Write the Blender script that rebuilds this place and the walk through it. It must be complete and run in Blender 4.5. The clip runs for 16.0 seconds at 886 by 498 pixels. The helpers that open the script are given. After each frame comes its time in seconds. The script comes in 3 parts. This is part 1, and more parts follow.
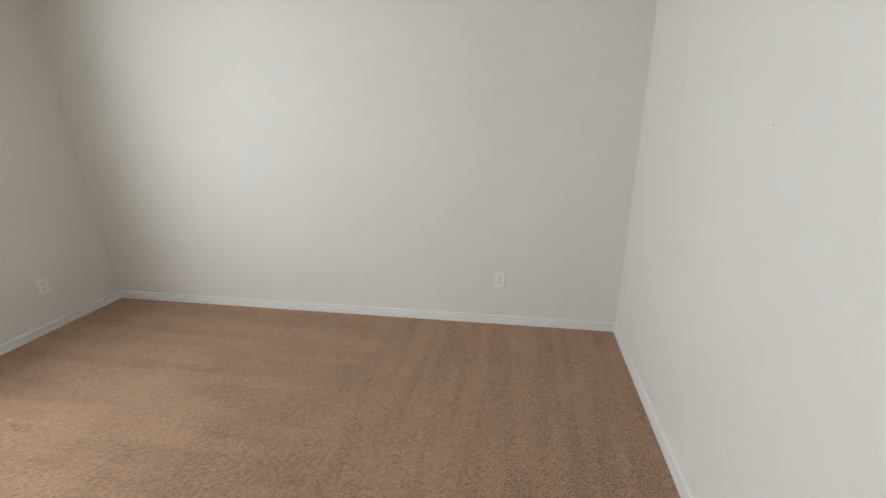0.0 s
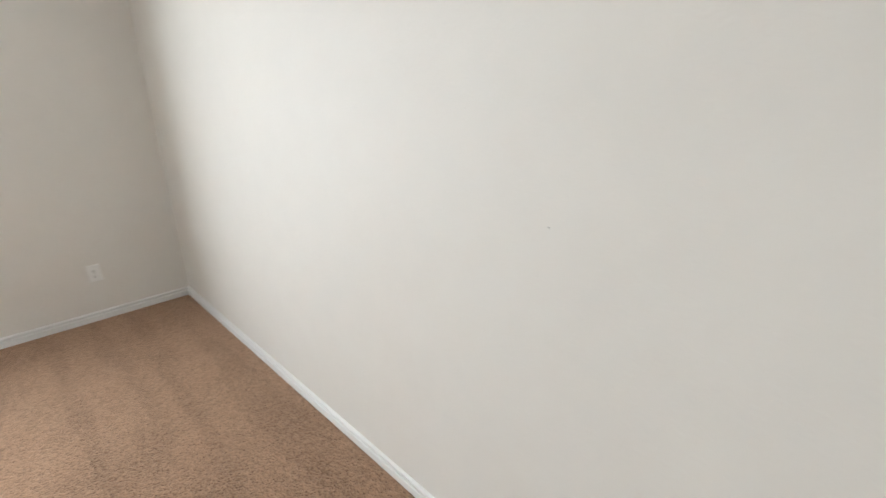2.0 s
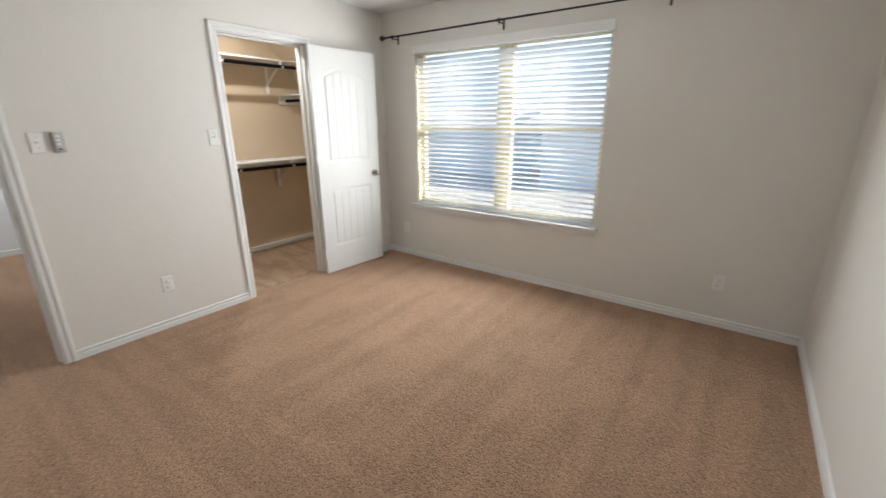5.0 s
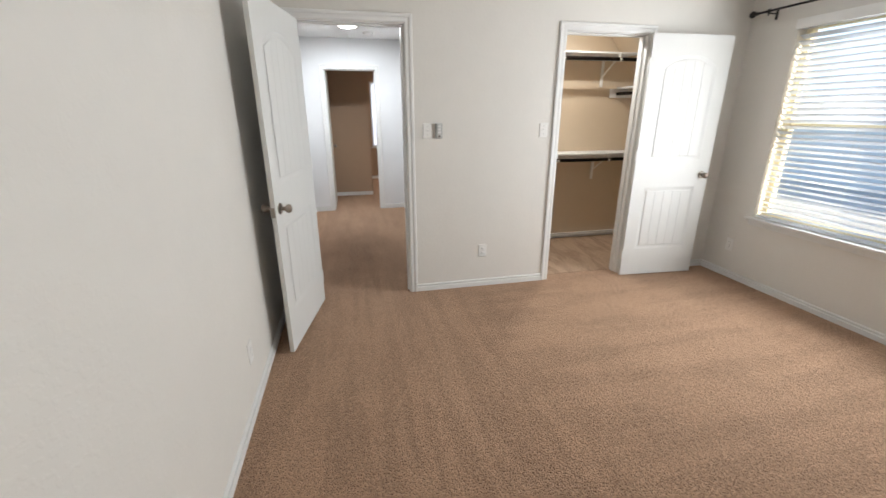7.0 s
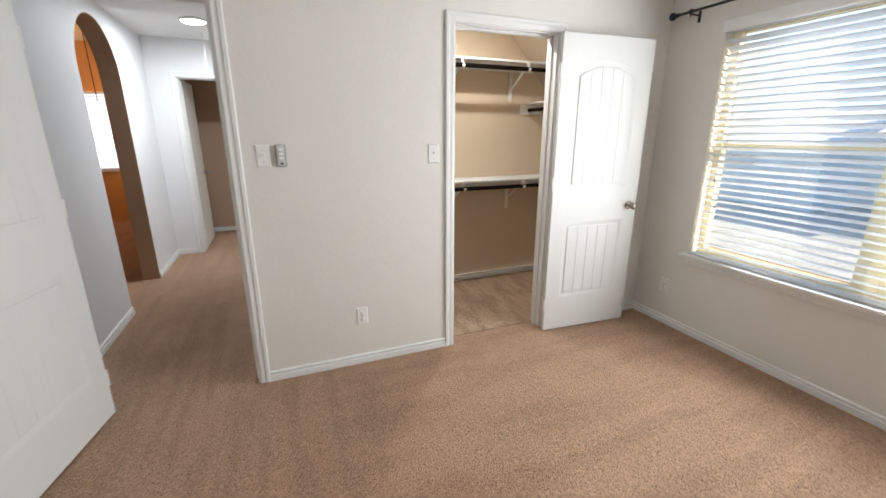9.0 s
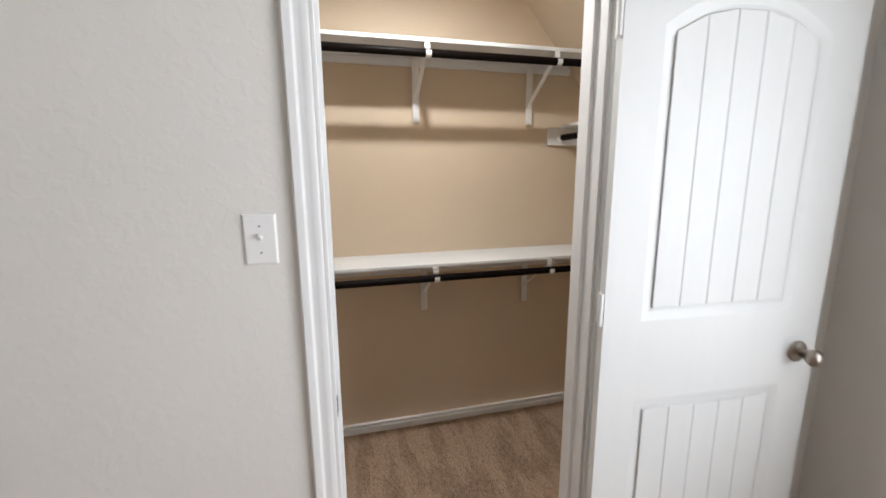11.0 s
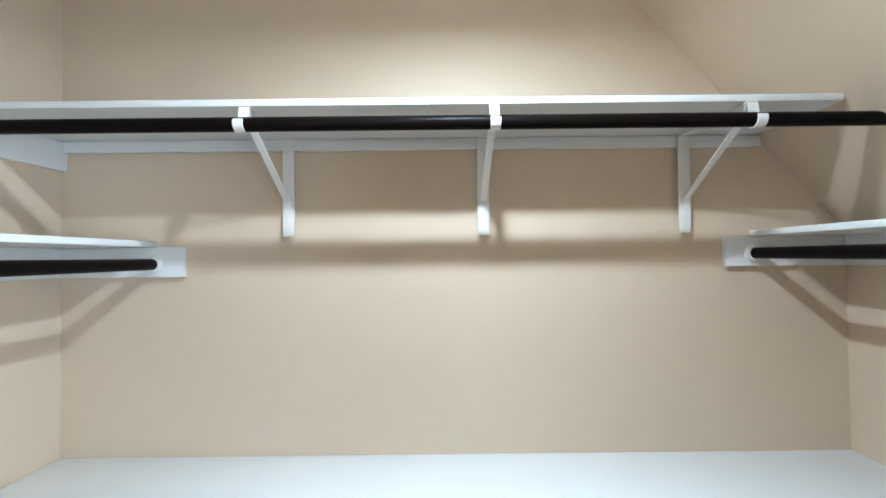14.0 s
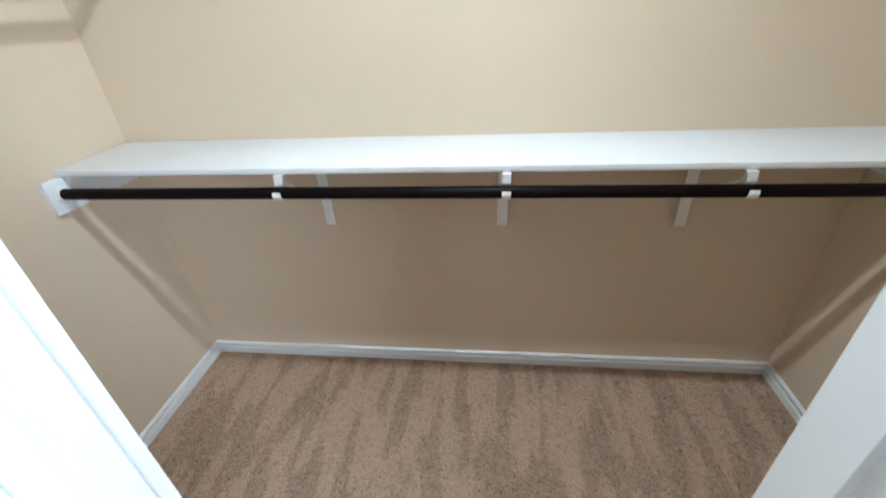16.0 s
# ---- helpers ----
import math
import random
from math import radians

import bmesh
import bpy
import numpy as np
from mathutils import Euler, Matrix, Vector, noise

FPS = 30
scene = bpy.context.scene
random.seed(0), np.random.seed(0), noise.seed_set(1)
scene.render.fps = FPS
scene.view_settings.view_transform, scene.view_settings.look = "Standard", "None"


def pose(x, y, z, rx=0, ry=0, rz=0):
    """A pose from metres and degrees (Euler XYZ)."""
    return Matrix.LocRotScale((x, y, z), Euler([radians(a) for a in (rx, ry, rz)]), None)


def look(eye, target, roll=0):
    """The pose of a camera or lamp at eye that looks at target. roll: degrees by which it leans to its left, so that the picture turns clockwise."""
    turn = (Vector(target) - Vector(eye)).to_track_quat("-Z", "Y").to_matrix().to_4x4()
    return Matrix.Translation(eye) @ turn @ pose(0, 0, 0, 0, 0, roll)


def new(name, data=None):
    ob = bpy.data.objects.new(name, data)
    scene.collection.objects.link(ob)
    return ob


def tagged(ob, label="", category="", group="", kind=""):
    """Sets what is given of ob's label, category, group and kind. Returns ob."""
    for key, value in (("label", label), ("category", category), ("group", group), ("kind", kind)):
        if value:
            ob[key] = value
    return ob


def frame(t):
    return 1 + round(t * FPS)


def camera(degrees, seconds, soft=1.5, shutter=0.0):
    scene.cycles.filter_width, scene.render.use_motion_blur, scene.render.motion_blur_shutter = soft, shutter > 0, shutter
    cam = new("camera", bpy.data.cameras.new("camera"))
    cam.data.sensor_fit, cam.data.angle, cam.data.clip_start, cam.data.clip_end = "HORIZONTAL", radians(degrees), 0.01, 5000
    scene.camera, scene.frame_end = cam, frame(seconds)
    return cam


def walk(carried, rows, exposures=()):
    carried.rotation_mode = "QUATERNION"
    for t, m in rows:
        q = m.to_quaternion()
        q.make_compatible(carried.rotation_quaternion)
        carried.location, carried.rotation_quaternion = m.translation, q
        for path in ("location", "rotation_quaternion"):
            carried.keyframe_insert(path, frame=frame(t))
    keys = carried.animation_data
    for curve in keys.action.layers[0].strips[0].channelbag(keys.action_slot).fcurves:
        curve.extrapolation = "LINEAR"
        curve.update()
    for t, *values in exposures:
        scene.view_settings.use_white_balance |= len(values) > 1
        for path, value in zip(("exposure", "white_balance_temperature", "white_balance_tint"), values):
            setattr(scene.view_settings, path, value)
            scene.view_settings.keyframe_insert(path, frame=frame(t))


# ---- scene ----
cam = camera(94.6, 16.0, soft=1.5, shutter=0.3)
PATH = [
    (0, (-1.887, 0.754, 1.443), (-0.029, 1.103, 0.793), -1.3),
    (0.5, (-1.454, 0.643, 1.441), (0.386, 0.906, 0.702), -0.4),
    (1, (-0.955, 0.62, 1.447), (0.866, 0.967, 0.694), -0.8),
    (1.5, (-0.494, 0.591, 1.443), (1.209, 1.381, 0.754), -0.8),
    (2, (-0.123, 0.71, 1.47), (1.281, 1.947, 0.766), 1.6),
    (2.5, (0.068, 0.834, 1.519), (0.883, 2.515, 0.805), 1.7),
    (3, (0.247, 0.807, 1.513), (0.431, 2.683, 0.844), 1.1),
    (3.5, (0.277, 0.756, 1.409), (0.195, 2.664, 0.814), 0.9),
    (4, (0.247, 0.721, 1.389), (-0.149, 2.597, 0.823), 0.7),
    (4.5, (0.224, 0.713, 1.424), (-0.549, 2.459, 0.83), 0.2),
    (5, (0.21, 0.678, 1.432), (-0.92, 2.216, 0.833), -0.2),
    (5.2, (0.222, 0.674, 1.439), (-1.04, 2.104, 0.837), -0.3),
    (7.3, (0.197, 0.639, 1.455), (-1.678, 0.925, 0.818), -0.4),
    (7.5, (0.176, 0.651, 1.452), (-1.705, 0.887, 0.814), -0.6),
    (8, (0.017, 0.74, 1.446), (-1.846, 1.084, 0.806), -0.6),
    (8.5, (-0.277, 0.945, 1.445), (-2.084, 1.575, 0.864), -0.2),
    (8.7, (-0.402, 1.077, 1.438), (-2.183, 1.801, 0.886), -0.0),
    (10.8, (-1.862, 2.295, 1.444), (-3.751, 2.818, 1.05), -0.7),
    (11, (-2.01, 2.356, 1.465), (-3.912, 2.849, 1.095), -0.4),
    (11.5, (-2.34, 2.524, 1.483), (-4.284, 2.894, 1.195), -0.3),
    (12, (-2.588, 2.603, 1.516), (-4.542, 3.0, 1.352), 0.4),
    (12.5, (-2.76, 2.594, 1.594), (-4.715, 3.017, 1.558), 0.8),
    (13, (-2.851, 2.589, 1.635), (-4.815, 2.964, 1.682), 0.7),
    (13.5, (-2.885, 2.571, 1.625), (-4.872, 2.783, 1.706), 0.0),
    (14, (-2.879, 2.644, 1.649), (-4.878, 2.646, 1.686), -0.6),
    (14.5, (-2.866, 2.735, 1.653), (-4.853, 2.577, 1.499), -1.3),
    (15, (-2.856, 2.746, 1.581), (-4.794, 2.534, 1.136), -2.5),
    (15.5, (-2.849, 2.758, 1.492), (-4.689, 2.535, 0.739), -3.3),
    (16, (-2.827, 2.76, 1.409), (-4.524, 2.529, 0.376), -3.4),
]
LIGHT_ROWS = [(0, -0.47, 6300, 8), (1, -0.1, 6350, 9), (1.5, -0.03, 6250, 8), (2.5, -0.17, 6250, 8), (3.5, -0.42, 6400, 9), (4.5, -0.6, 6500, 10), (5, -0.66, 6500, 10),
              (7.5, -0.52, 6500, 10), (8.5, -0.55, 6500, 10), (11, -0.8, 6250, 12), (11.5, -0.93, 6400, 13), (12, -0.95, 6300, 13), (12.5, -0.68, 6050, 8),
              (13, -0.42, 5550, 4), (14, -0.38, 5050, 1), (15, -0.3, 5100, 2), (16, -0.16, 5200, 2)]
BASE_STOPS = 1.2
walk(cam, [(t, look(eye, target, roll)) for t, eye, target, roll in PATH],
     [(t, BASE_STOPS + stops, kelvin, tint) for t, stops, kelvin, tint in LIGHT_ROWS])

# ---- world, sun and sky ----
world = bpy.data.worlds.new("world")
scene.world = world
world.use_nodes = True
wn = world.node_tree
sky = wn.nodes.new("ShaderNodeTexSky")
sky.sky_type = "NISHITA"
sky.sun_disc = False
sky.sun_elevation = radians(24)
sky.sun_rotation = radians(70)
wn.nodes["Background"].inputs[1].default_value = 0.15
wn.links.new(sky.outputs[0], wn.nodes["Background"].inputs[0])
sun = new("sun", bpy.data.lights.new("sun", "SUN"))
sun.data.energy, sun.data.angle, sun.data.color = 5.0, radians(0.5), (1.0, 0.86, 0.62)
sun.matrix_world = look((9, 7.2, 4.9), (0, 4, 1.0))
# the sky's light in the window opening: on the blind from behind, and past its tilted slats into the room
for lamp_name, y, watts in (("window_skylight", 4.074, 3.6), ("window_daylight", 3.996, 38.0)):
    daylight = new(lamp_name, bpy.data.lights.new(lamp_name, "AREA"))
    daylight.data.shape, daylight.data.size, daylight.data.size_y = "RECTANGLE", 1.52, 1.40
    daylight.data.energy, daylight.data.color = watts, (0.92, 0.96, 1.0)
    daylight.data.spread = radians(165)
    daylight.matrix_world = look((-1.50, y, 1.33), (-1.50, 2.0, 1.33))

# the closet's ceiling lamp, the hall's lamp, and an added unseen fill for the room beyond
for lamp_name, place, watts, size, tone in (("closet_light", (-3.42, 2.70, 2.38), 12.0, 0.06, (0.98, 0.98, 0.95)),
                                            ("hall_light", (-5.35, 0.72, 2.40), 20.0, 0.2, (0.88, 0.94, 1.0)),
                                            ("bedroom_beyond_fill", (-8.6, 2.6, 2.3), 22.0, 0.5, (1.0, 0.93, 0.85))):
    lamp = new(lamp_name, bpy.data.lights.new(lamp_name, "AREA"))
    lamp.data.shape, lamp.data.size, lamp.data.energy, lamp.data.color = "DISK", size, watts, tone
    lamp.location = place


# ---- materials ----
def mat(name, colour, rough=0.5, metal=0.0, grain=0.0, scale=40.0, bump=0.0, bump_scale=200.0, splat=False, tile=None):
    """Principled material: colour varied at two scales, with fine relief."""
    m = bpy.data.materials.new(name)
    m.use_nodes = True
    nt = m.node_tree
    b = nt.nodes["Principled BSDF"]
    b.inputs["Base Color"].default_value = (*colour, 1)
    b.inputs["Roughness"].default_value = rough
    b.inputs["Metallic"].default_value = metal
    tc = nt.nodes.new("ShaderNodeTexCoord")
    mp = nt.nodes.new("ShaderNodeMapping")
    nt.links.new(tc.outputs["Object"], mp.inputs[0])
    if tile:
        mp.inputs["Scale"].default_value = tile
    if grain:
        n1 = nt.nodes.new("ShaderNodeTexNoise")
        n1.inputs["Scale"].default_value, n1.inputs["Detail"].default_value = scale, 6
        n2 = nt.nodes.new("ShaderNodeTexNoise")
        n2.inputs["Scale"].default_value, n2.inputs["Detail"].default_value = 1.7, 3
        add = nt.nodes.new("ShaderNodeMath")
        add.operation = "ADD"
        ramp = nt.nodes.new("ShaderNodeMapRange")
        ramp.inputs[1].default_value, ramp.inputs[2].default_value = 0.6, 1.4
        ramp.inputs[3].default_value, ramp.inputs[4].default_value = 1 - grain, 1 + grain
        mix = nt.nodes.new("ShaderNodeMix")
        mix.data_type, mix.blend_type = "RGBA", "MULTIPLY"
        mix.inputs[0].default_value = 1
        mix.inputs[6].default_value = (*colour, 1)
        for n in (n1, n2):
            nt.links.new(mp.outputs[0], n.inputs["Vector"])
        nt.links.new(n1.outputs[0], add.inputs[0])
        nt.links.new(n2.outputs[0], add.inputs[1])
        nt.links.new(add.outputs[0], ramp.inputs[0])
        nt.links.new(ramp.outputs[0], mix.inputs[7])
        nt.links.new(mix.outputs[2], b.inputs["Base Color"])
    if bump:
        n3 = nt.nodes.new("ShaderNodeTexNoise")
        n3.inputs["Scale"].default_value, n3.inputs["Detail"].default_value = bump_scale, 4
        nt.links.new(mp.outputs[0], n3.inputs["Vector"])
        bp = nt.nodes.new("ShaderNodeBump")
        bp.inputs["Strength"].default_value, bp.inputs["Distance"].default_value = bump, 0.004
        if splat:
            cut = nt.nodes.new("ShaderNodeMapRange")
            cut.interpolation_type = "SMOOTHSTEP"
            cut.inputs[1].default_value, cut.inputs[2].default_value = 0.50, 0.60
            nt.links.new(n3.outputs[0], cut.inputs[0])
            nt.links.new(cut.outputs[0], bp.inputs["Height"])
        else:
            nt.links.new(n3.outputs[0], bp.inputs["Height"])
        nt.links.new(bp.outputs[0], b.inputs["Normal"])
    return m


def carpet_material(name, streak_weight, streak_shape, turn_at, low=0.25, high=0.64, dark=(0.078, 0.036, 0.018), pale=(0.440, 0.272, 0.170), pit_shade=0.22):
    """Cut-pile carpet: tufts, fleck and the streaks of a vacuum cleaner across the nap."""
    m = bpy.data.materials.new(name)
    m.use_nodes = True
    nt = m.node_tree
    b = nt.nodes["Principled BSDF"]
    b.inputs["Roughness"].default_value = 1.0
    b.inputs["Specular IOR Level"].default_value = 0.1
    b.inputs["Sheen Weight"].default_value = 0.65
    b.inputs["Sheen Tint"].default_value = (0.86, 0.62, 0.46, 1)
    b.inputs["Sheen Roughness"].default_value = 0.6
    tc = nt.nodes.new("ShaderNodeTexCoord")

    def noise_at(scale, stretch=(1, 1, 1), detail=4.0, turn=0.0):
        mp = nt.nodes.new("ShaderNodeMapping")
        mp.inputs["Scale"].default_value = stretch
        mp.inputs["Rotation"].default_value = (0, 0, radians(turn))
        n = nt.nodes.new("ShaderNodeTexNoise")
        n.inputs["Scale"].default_value, n.inputs["Detail"].default_value = scale, detail
        nt.links.new(tc.outputs["Object"], mp.inputs[0])
        nt.links.new(mp.outputs[0], n.inputs["Vector"])
        return n.outputs[0]

    def math_node(op, a, c):
        n = nt.nodes.new("ShaderNodeMath")
        n.operation = op
        for k, v in enumerate((a, c)):
            if isinstance(v, float):
                n.inputs[k].default_value = v
            else:
                nt.links.new(v, n.inputs[k])
        return n.outputs[0]

    # strokes run along x in the south part and along y in the north part
    place = nt.nodes.new("ShaderNodeSeparateXYZ")
    nt.links.new(tc.outputs["Object"], place.inputs[0])
    part_way = nt.nodes.new("ShaderNodeMapRange")
    part_way.inputs[1].default_value, part_way.inputs[2].default_value = turn_at, turn_at + 0.5
    nt.links.new(place.outputs[1], part_way.inputs[0])
    blend = nt.nodes.new("ShaderNodeMix")
    nt.links.new(part_way.outputs[0], blend.inputs[0])
    nt.links.new(noise_at(1.0, streak_shape, 1.5, 5), blend.inputs[2])
    nt.links.new(noise_at(1.0, (streak_shape[1] * 0.7, streak_shape[0], 1.0), 1.5, 24), blend.inputs[3])
    band = nt.nodes.new("ShaderNodeMapRange")
    band.interpolation_type = "SMOOTHSTEP"
    band.inputs[1].default_value, band.inputs[2].default_value = 0.43, 0.55
    nt.links.new(blend.outputs[0], band.inputs[0])
    streaks = band.outputs[0]
    patches = noise_at(2.6, (1, 1.3, 1), 3.0)
    clumps = noise_at(46.0, detail=4.0)
    # tufts, the shade in the small pits between them painted into the colour
    gap = nt.nodes.new("ShaderNodeMapRange")
    gap.interpolation_type = "SMOOTHSTEP"
    gap.inputs[1].default_value, gap.inputs[2].default_value = 0.34, 0.50
    nt.links.new(noise_at(112.0, (1.0, 1.25, 1.0), 3.0, 14), gap.inputs[0])
    tufts = gap.outputs[0]
    # each tuft a little lighter or darker than the next
    cells = nt.nodes.new("ShaderNodeTexVoronoi")
    cells.inputs["Scale"].default_value = 120
    nt.links.new(tc.outputs["Object"], cells.inputs["Vector"])
    fleck = nt.nodes.new("ShaderNodeSeparateColor")
    nt.links.new(cells.outputs["Color"], fleck.inputs[0])
    s = math_node("ADD", math_node("MULTIPLY", streaks, streak_weight), (0.24 - streak_weight) * 0.5)
    s = math_node("ADD", s, math_node("ADD", math_node("MULTIPLY", patches, 0.20), -0.02))
    s = math_node("ADD", s, math_node("ADD", math_node("MULTIPLY", tufts, pit_shade * 1.7), -0.6 * pit_shade))
    s = math_node("ADD", s, math_node("ADD", math_node("MULTIPLY", clumps, 0.36), -0.05))
    s = math_node("ADD", s, math_node("ADD", math_node("MULTIPLY", fleck.outputs[0], 0.15), -0.075))
    ramp = nt.nodes.new("ShaderNodeValToRGB")
    ramp.color_ramp.elements[0].position, ramp.color_ramp.elements[0].color = low, (*dark, 1)
    ramp.color_ramp.elements[1].position, ramp.color_ramp.elements[1].color = high, (*pale, 1)
    nt.links.new(s, ramp.inputs[0])
    # a trodden, soiled patch in the hall
    spot = nt.nodes.new("ShaderNodeMapping")
    spot.vector_type = "TEXTURE"
    spot.inputs["Location"].default_value, spot.inputs["Scale"].default_value = (-4.15, 0.62, 0), (1.25, 0.62, 1)
    ball = nt.nodes.new("ShaderNodeTexGradient")
    ball.gradient_type = "SPHERICAL"
    nt.links.new(tc.outputs["Object"], spot.inputs[0])
    nt.links.new(spot.outputs[0], ball.inputs[0])
    soil = math_node("MULTIPLY", ball.outputs[0], math_node("MULTIPLY", noise_at(3.5, detail=4.0), 2.4))
    soiled = nt.nodes.new("ShaderNodeMix")
    soiled.data_type, soiled.blend_type = "RGBA", "MULTIPLY"
    soiled.inputs[7].default_value = (0.52, 0.45, 0.40, 1)
    nt.links.new(soil, soiled.inputs[0])
    nt.links.new(ramp.outputs[0], soiled.inputs[6])
    nt.links.new(soiled.outputs[2], b.inputs["Base Color"])
    h = math_node("ADD", tufts, math_node("MULTIPLY", clumps, 0.6))
    bp = nt.nodes.new("ShaderNodeBump")
    bp.inputs["Strength"].default_value, bp.inputs["Distance"].default_value = 0.9, 0.012
    nt.links.new(h, bp.inputs["Height"])
    nt.links.new(bp.outputs[0], b.inputs["Normal"])
    return m


def glow(name, colour, strength):
    m = bpy.data.materials.new(name)
    m.use_nodes = True
    b = m.node_tree.nodes["Principled BSDF"]
    b.inputs["Base Color"].default_value = (*colour, 1)
    b.inputs["Emission Color"].default_value = (*colour, 1)
    b.inputs["Emission Strength"].default_value = strength
    return m


def glass_material():
    m = bpy.data.materials.new("window_glass")
    m.use_nodes = True
    b = m.node_tree.nodes["Principled BSDF"]
    b.inputs["Base Color"].default_value = (1, 1, 1, 1)
    b.inputs["Roughness"].default_value = 0.0
    b.inputs["Transmission Weight"].default_value = 1.0
    b.inputs["IOR"].default_value = 1.1
    return m


GREIGE = mat("greige_wall_paint", (0.702, 0.676, 0.628), 0.62, grain=0.02, scale=9, bump=0.09, bump_scale=42, splat=True)
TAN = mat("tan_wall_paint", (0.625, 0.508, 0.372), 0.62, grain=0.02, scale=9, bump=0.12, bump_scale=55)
HALL = mat("pale_hall_paint", (0.72, 0.72, 0.72), 0.6, grain=0.02, scale=9, bump=0.12, bump_scale=55)
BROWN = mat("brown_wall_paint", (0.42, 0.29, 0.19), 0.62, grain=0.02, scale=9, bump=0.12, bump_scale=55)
ORANGE = mat("amber_wall_paint", (0.62, 0.36, 0.17), 0.62, grain=0.02, scale=9, bump=0.12, bump_scale=55)
CEIL = mat("white_ceiling_paint", (0.78, 0.775, 0.76), 0.8, grain=0.02, scale=20, bump=0.6, bump_scale=60)
TRIM = mat("white_trim_enamel", (0.75, 0.745, 0.725), 0.32, grain=0.015, scale=14, bump=0.03, bump_scale=120)
DOOR = mat("white_door_enamel", (0.70, 0.70, 0.675), 0.5, grain=0.015, scale=14, bump=0.05, bump_scale=160, tile=(3, 3, 0.4))
SHELF = mat("white_shelf_paint", (0.75, 0.755, 0.75), 0.45, grain=0.02, scale=10, bump=0.05, bump_scale=90)
BRACKET = mat("white_bracket_enamel", (0.78, 0.77, 0.74), 0.38, grain=0.02, scale=30)
ROD = mat("dark_stained_rod", (0.006, 0.004, 0.0035), 0.36, grain=0.25, scale=30, bump=0.08, bump_scale=60)
ROD.node_tree.nodes["Principled BSDF"].inputs["Specular IOR Level"].default_value = 0.05
BLACK = mat("black_iron", (0.035, 0.033, 0.034), 0.34, metal=0.75, grain=0.1)
NICKEL = mat("satin_nickel", (0.34, 0.30, 0.26), 0.28, metal=1.0, grain=0.05)
PLASTIC = mat("white_plastic", (0.78, 0.77, 0.74), 0.35, grain=0.01)
GREY = mat("grey_plastic", (0.30, 0.30, 0.29), 0.4, grain=0.03)
DARK = mat("dark_slot", (0.02, 0.02, 0.02), 0.6)
SLAT = mat("white_blind_slat", (0.82, 0.82, 0.82), 0.42, grain=0.01)
through_slat = SLAT.node_tree.nodes.new("ShaderNodeBsdfTranslucent")
through_slat.inputs[0].default_value = (0.84, 0.89, 0.95, 1)
slat_mix = SLAT.node_tree.nodes.new("ShaderNodeMixShader")
slat_mix.inputs[0].default_value = 0.60
SLAT.node_tree.links.new(SLAT.node_tree.nodes["Principled BSDF"].outputs[0], slat_mix.inputs[1])
SLAT.node_tree.links.new(through_slat.outputs[0], slat_mix.inputs[2])
SLAT.node_tree.links.new(slat_mix.outputs[0], SLAT.node_tree.nodes["Material Output"].inputs[0])
ALMOND = mat("almond_window_vinyl", (0.84, 0.77, 0.55), 0.45, grain=0.02)
CARPET = carpet_material("tan_carpet", 0.065, (0.9, 10.0, 1), 1.3)
# same carpet in the closet, the lamp's light on it painted as paler colours
CARPET_CLOSET = carpet_material("streaked_lamplit_carpet", 0.17, (2.6, 13, 1), 9.0, 0.14, 0.58, (0.13, 0.078, 0.045), (0.48, 0.338, 0.228), 0.16)
GLASS = glass_material()
CORD = mat("white_cord", (0.75, 0.74, 0.7), 0.8)


# ---- mesh helpers ----
def box(bm, x0, x1, y0, y1, z0, z1, m=None, bevel=0.0):
    c = Matrix.Translation(((x0 + x1) / 2, (y0 + y1) / 2, (z0 + z1) / 2)) @ Matrix.Diagonal((abs(x1 - x0), abs(y1 - y0), abs(z1 - z0), 1))
    made = bmesh.ops.create_cube(bm, size=1, matrix=(m @ c) if m else c)
    if bevel:
        edges = {e for v in made["verts"] for e in v.link_edges}
        bmesh.ops.bevel(bm, geom=list(edges), offset=bevel, segments=2, profile=0.6, affect="EDGES")
    return made


def lathe(bm, profile, m, seg=28):
    """Turn (radius, height) pairs round the z axis of the pose m."""
    rings = []
    for r, h in profile:
        if r < 1e-6:
            rings.append([bm.verts.new(m @ Vector((0, 0, h)))])
        else:
            rings.append([bm.verts.new(m @ Vector((r * math.cos(2 * math.pi * k / seg), r * math.sin(2 * math.pi * k / seg), h))) for k in range(seg)])
    for a, c in zip(rings, rings[1:]):
        for k in range(seg):
            j = (k + 1) % seg
            ring = [a[k % len(a)], a[j % len(a)], c[j % len(c)], c[k % len(c)]]
            ring = [v for n, v in enumerate(ring) if v not in ring[:n]]
            if len(ring) > 2:
                bm.faces.new(ring)


def tube(bm, p, q, r, seg=16):
    p, q = Vector(p), Vector(q)
    m = Matrix.Translation(p) @ (q - p).to_track_quat("Z", "Y").to_matrix().to_4x4()
    d = (q - p).length
    lathe(bm, [(0, 0), (r * 0.9, 0), (r, r * 0.12), (r, d - r * 0.12), (r * 0.9, d), (0, d)], m, seg)


def prism(bm, outline, way):
    """A solid from an outline of points pushed along way."""
    a = [bm.verts.new(Vector(p)) for p in outline]
    c = [bm.verts.new(Vector(p) + Vector(way)) for p in outline]
    bm.faces.new(a)
    bm.faces.new(c[::-1])
    for k in range(len(a)):
        j = (k + 1) % len(a)
        bm.faces.new((a[k], c[k], c[j], a[j]))


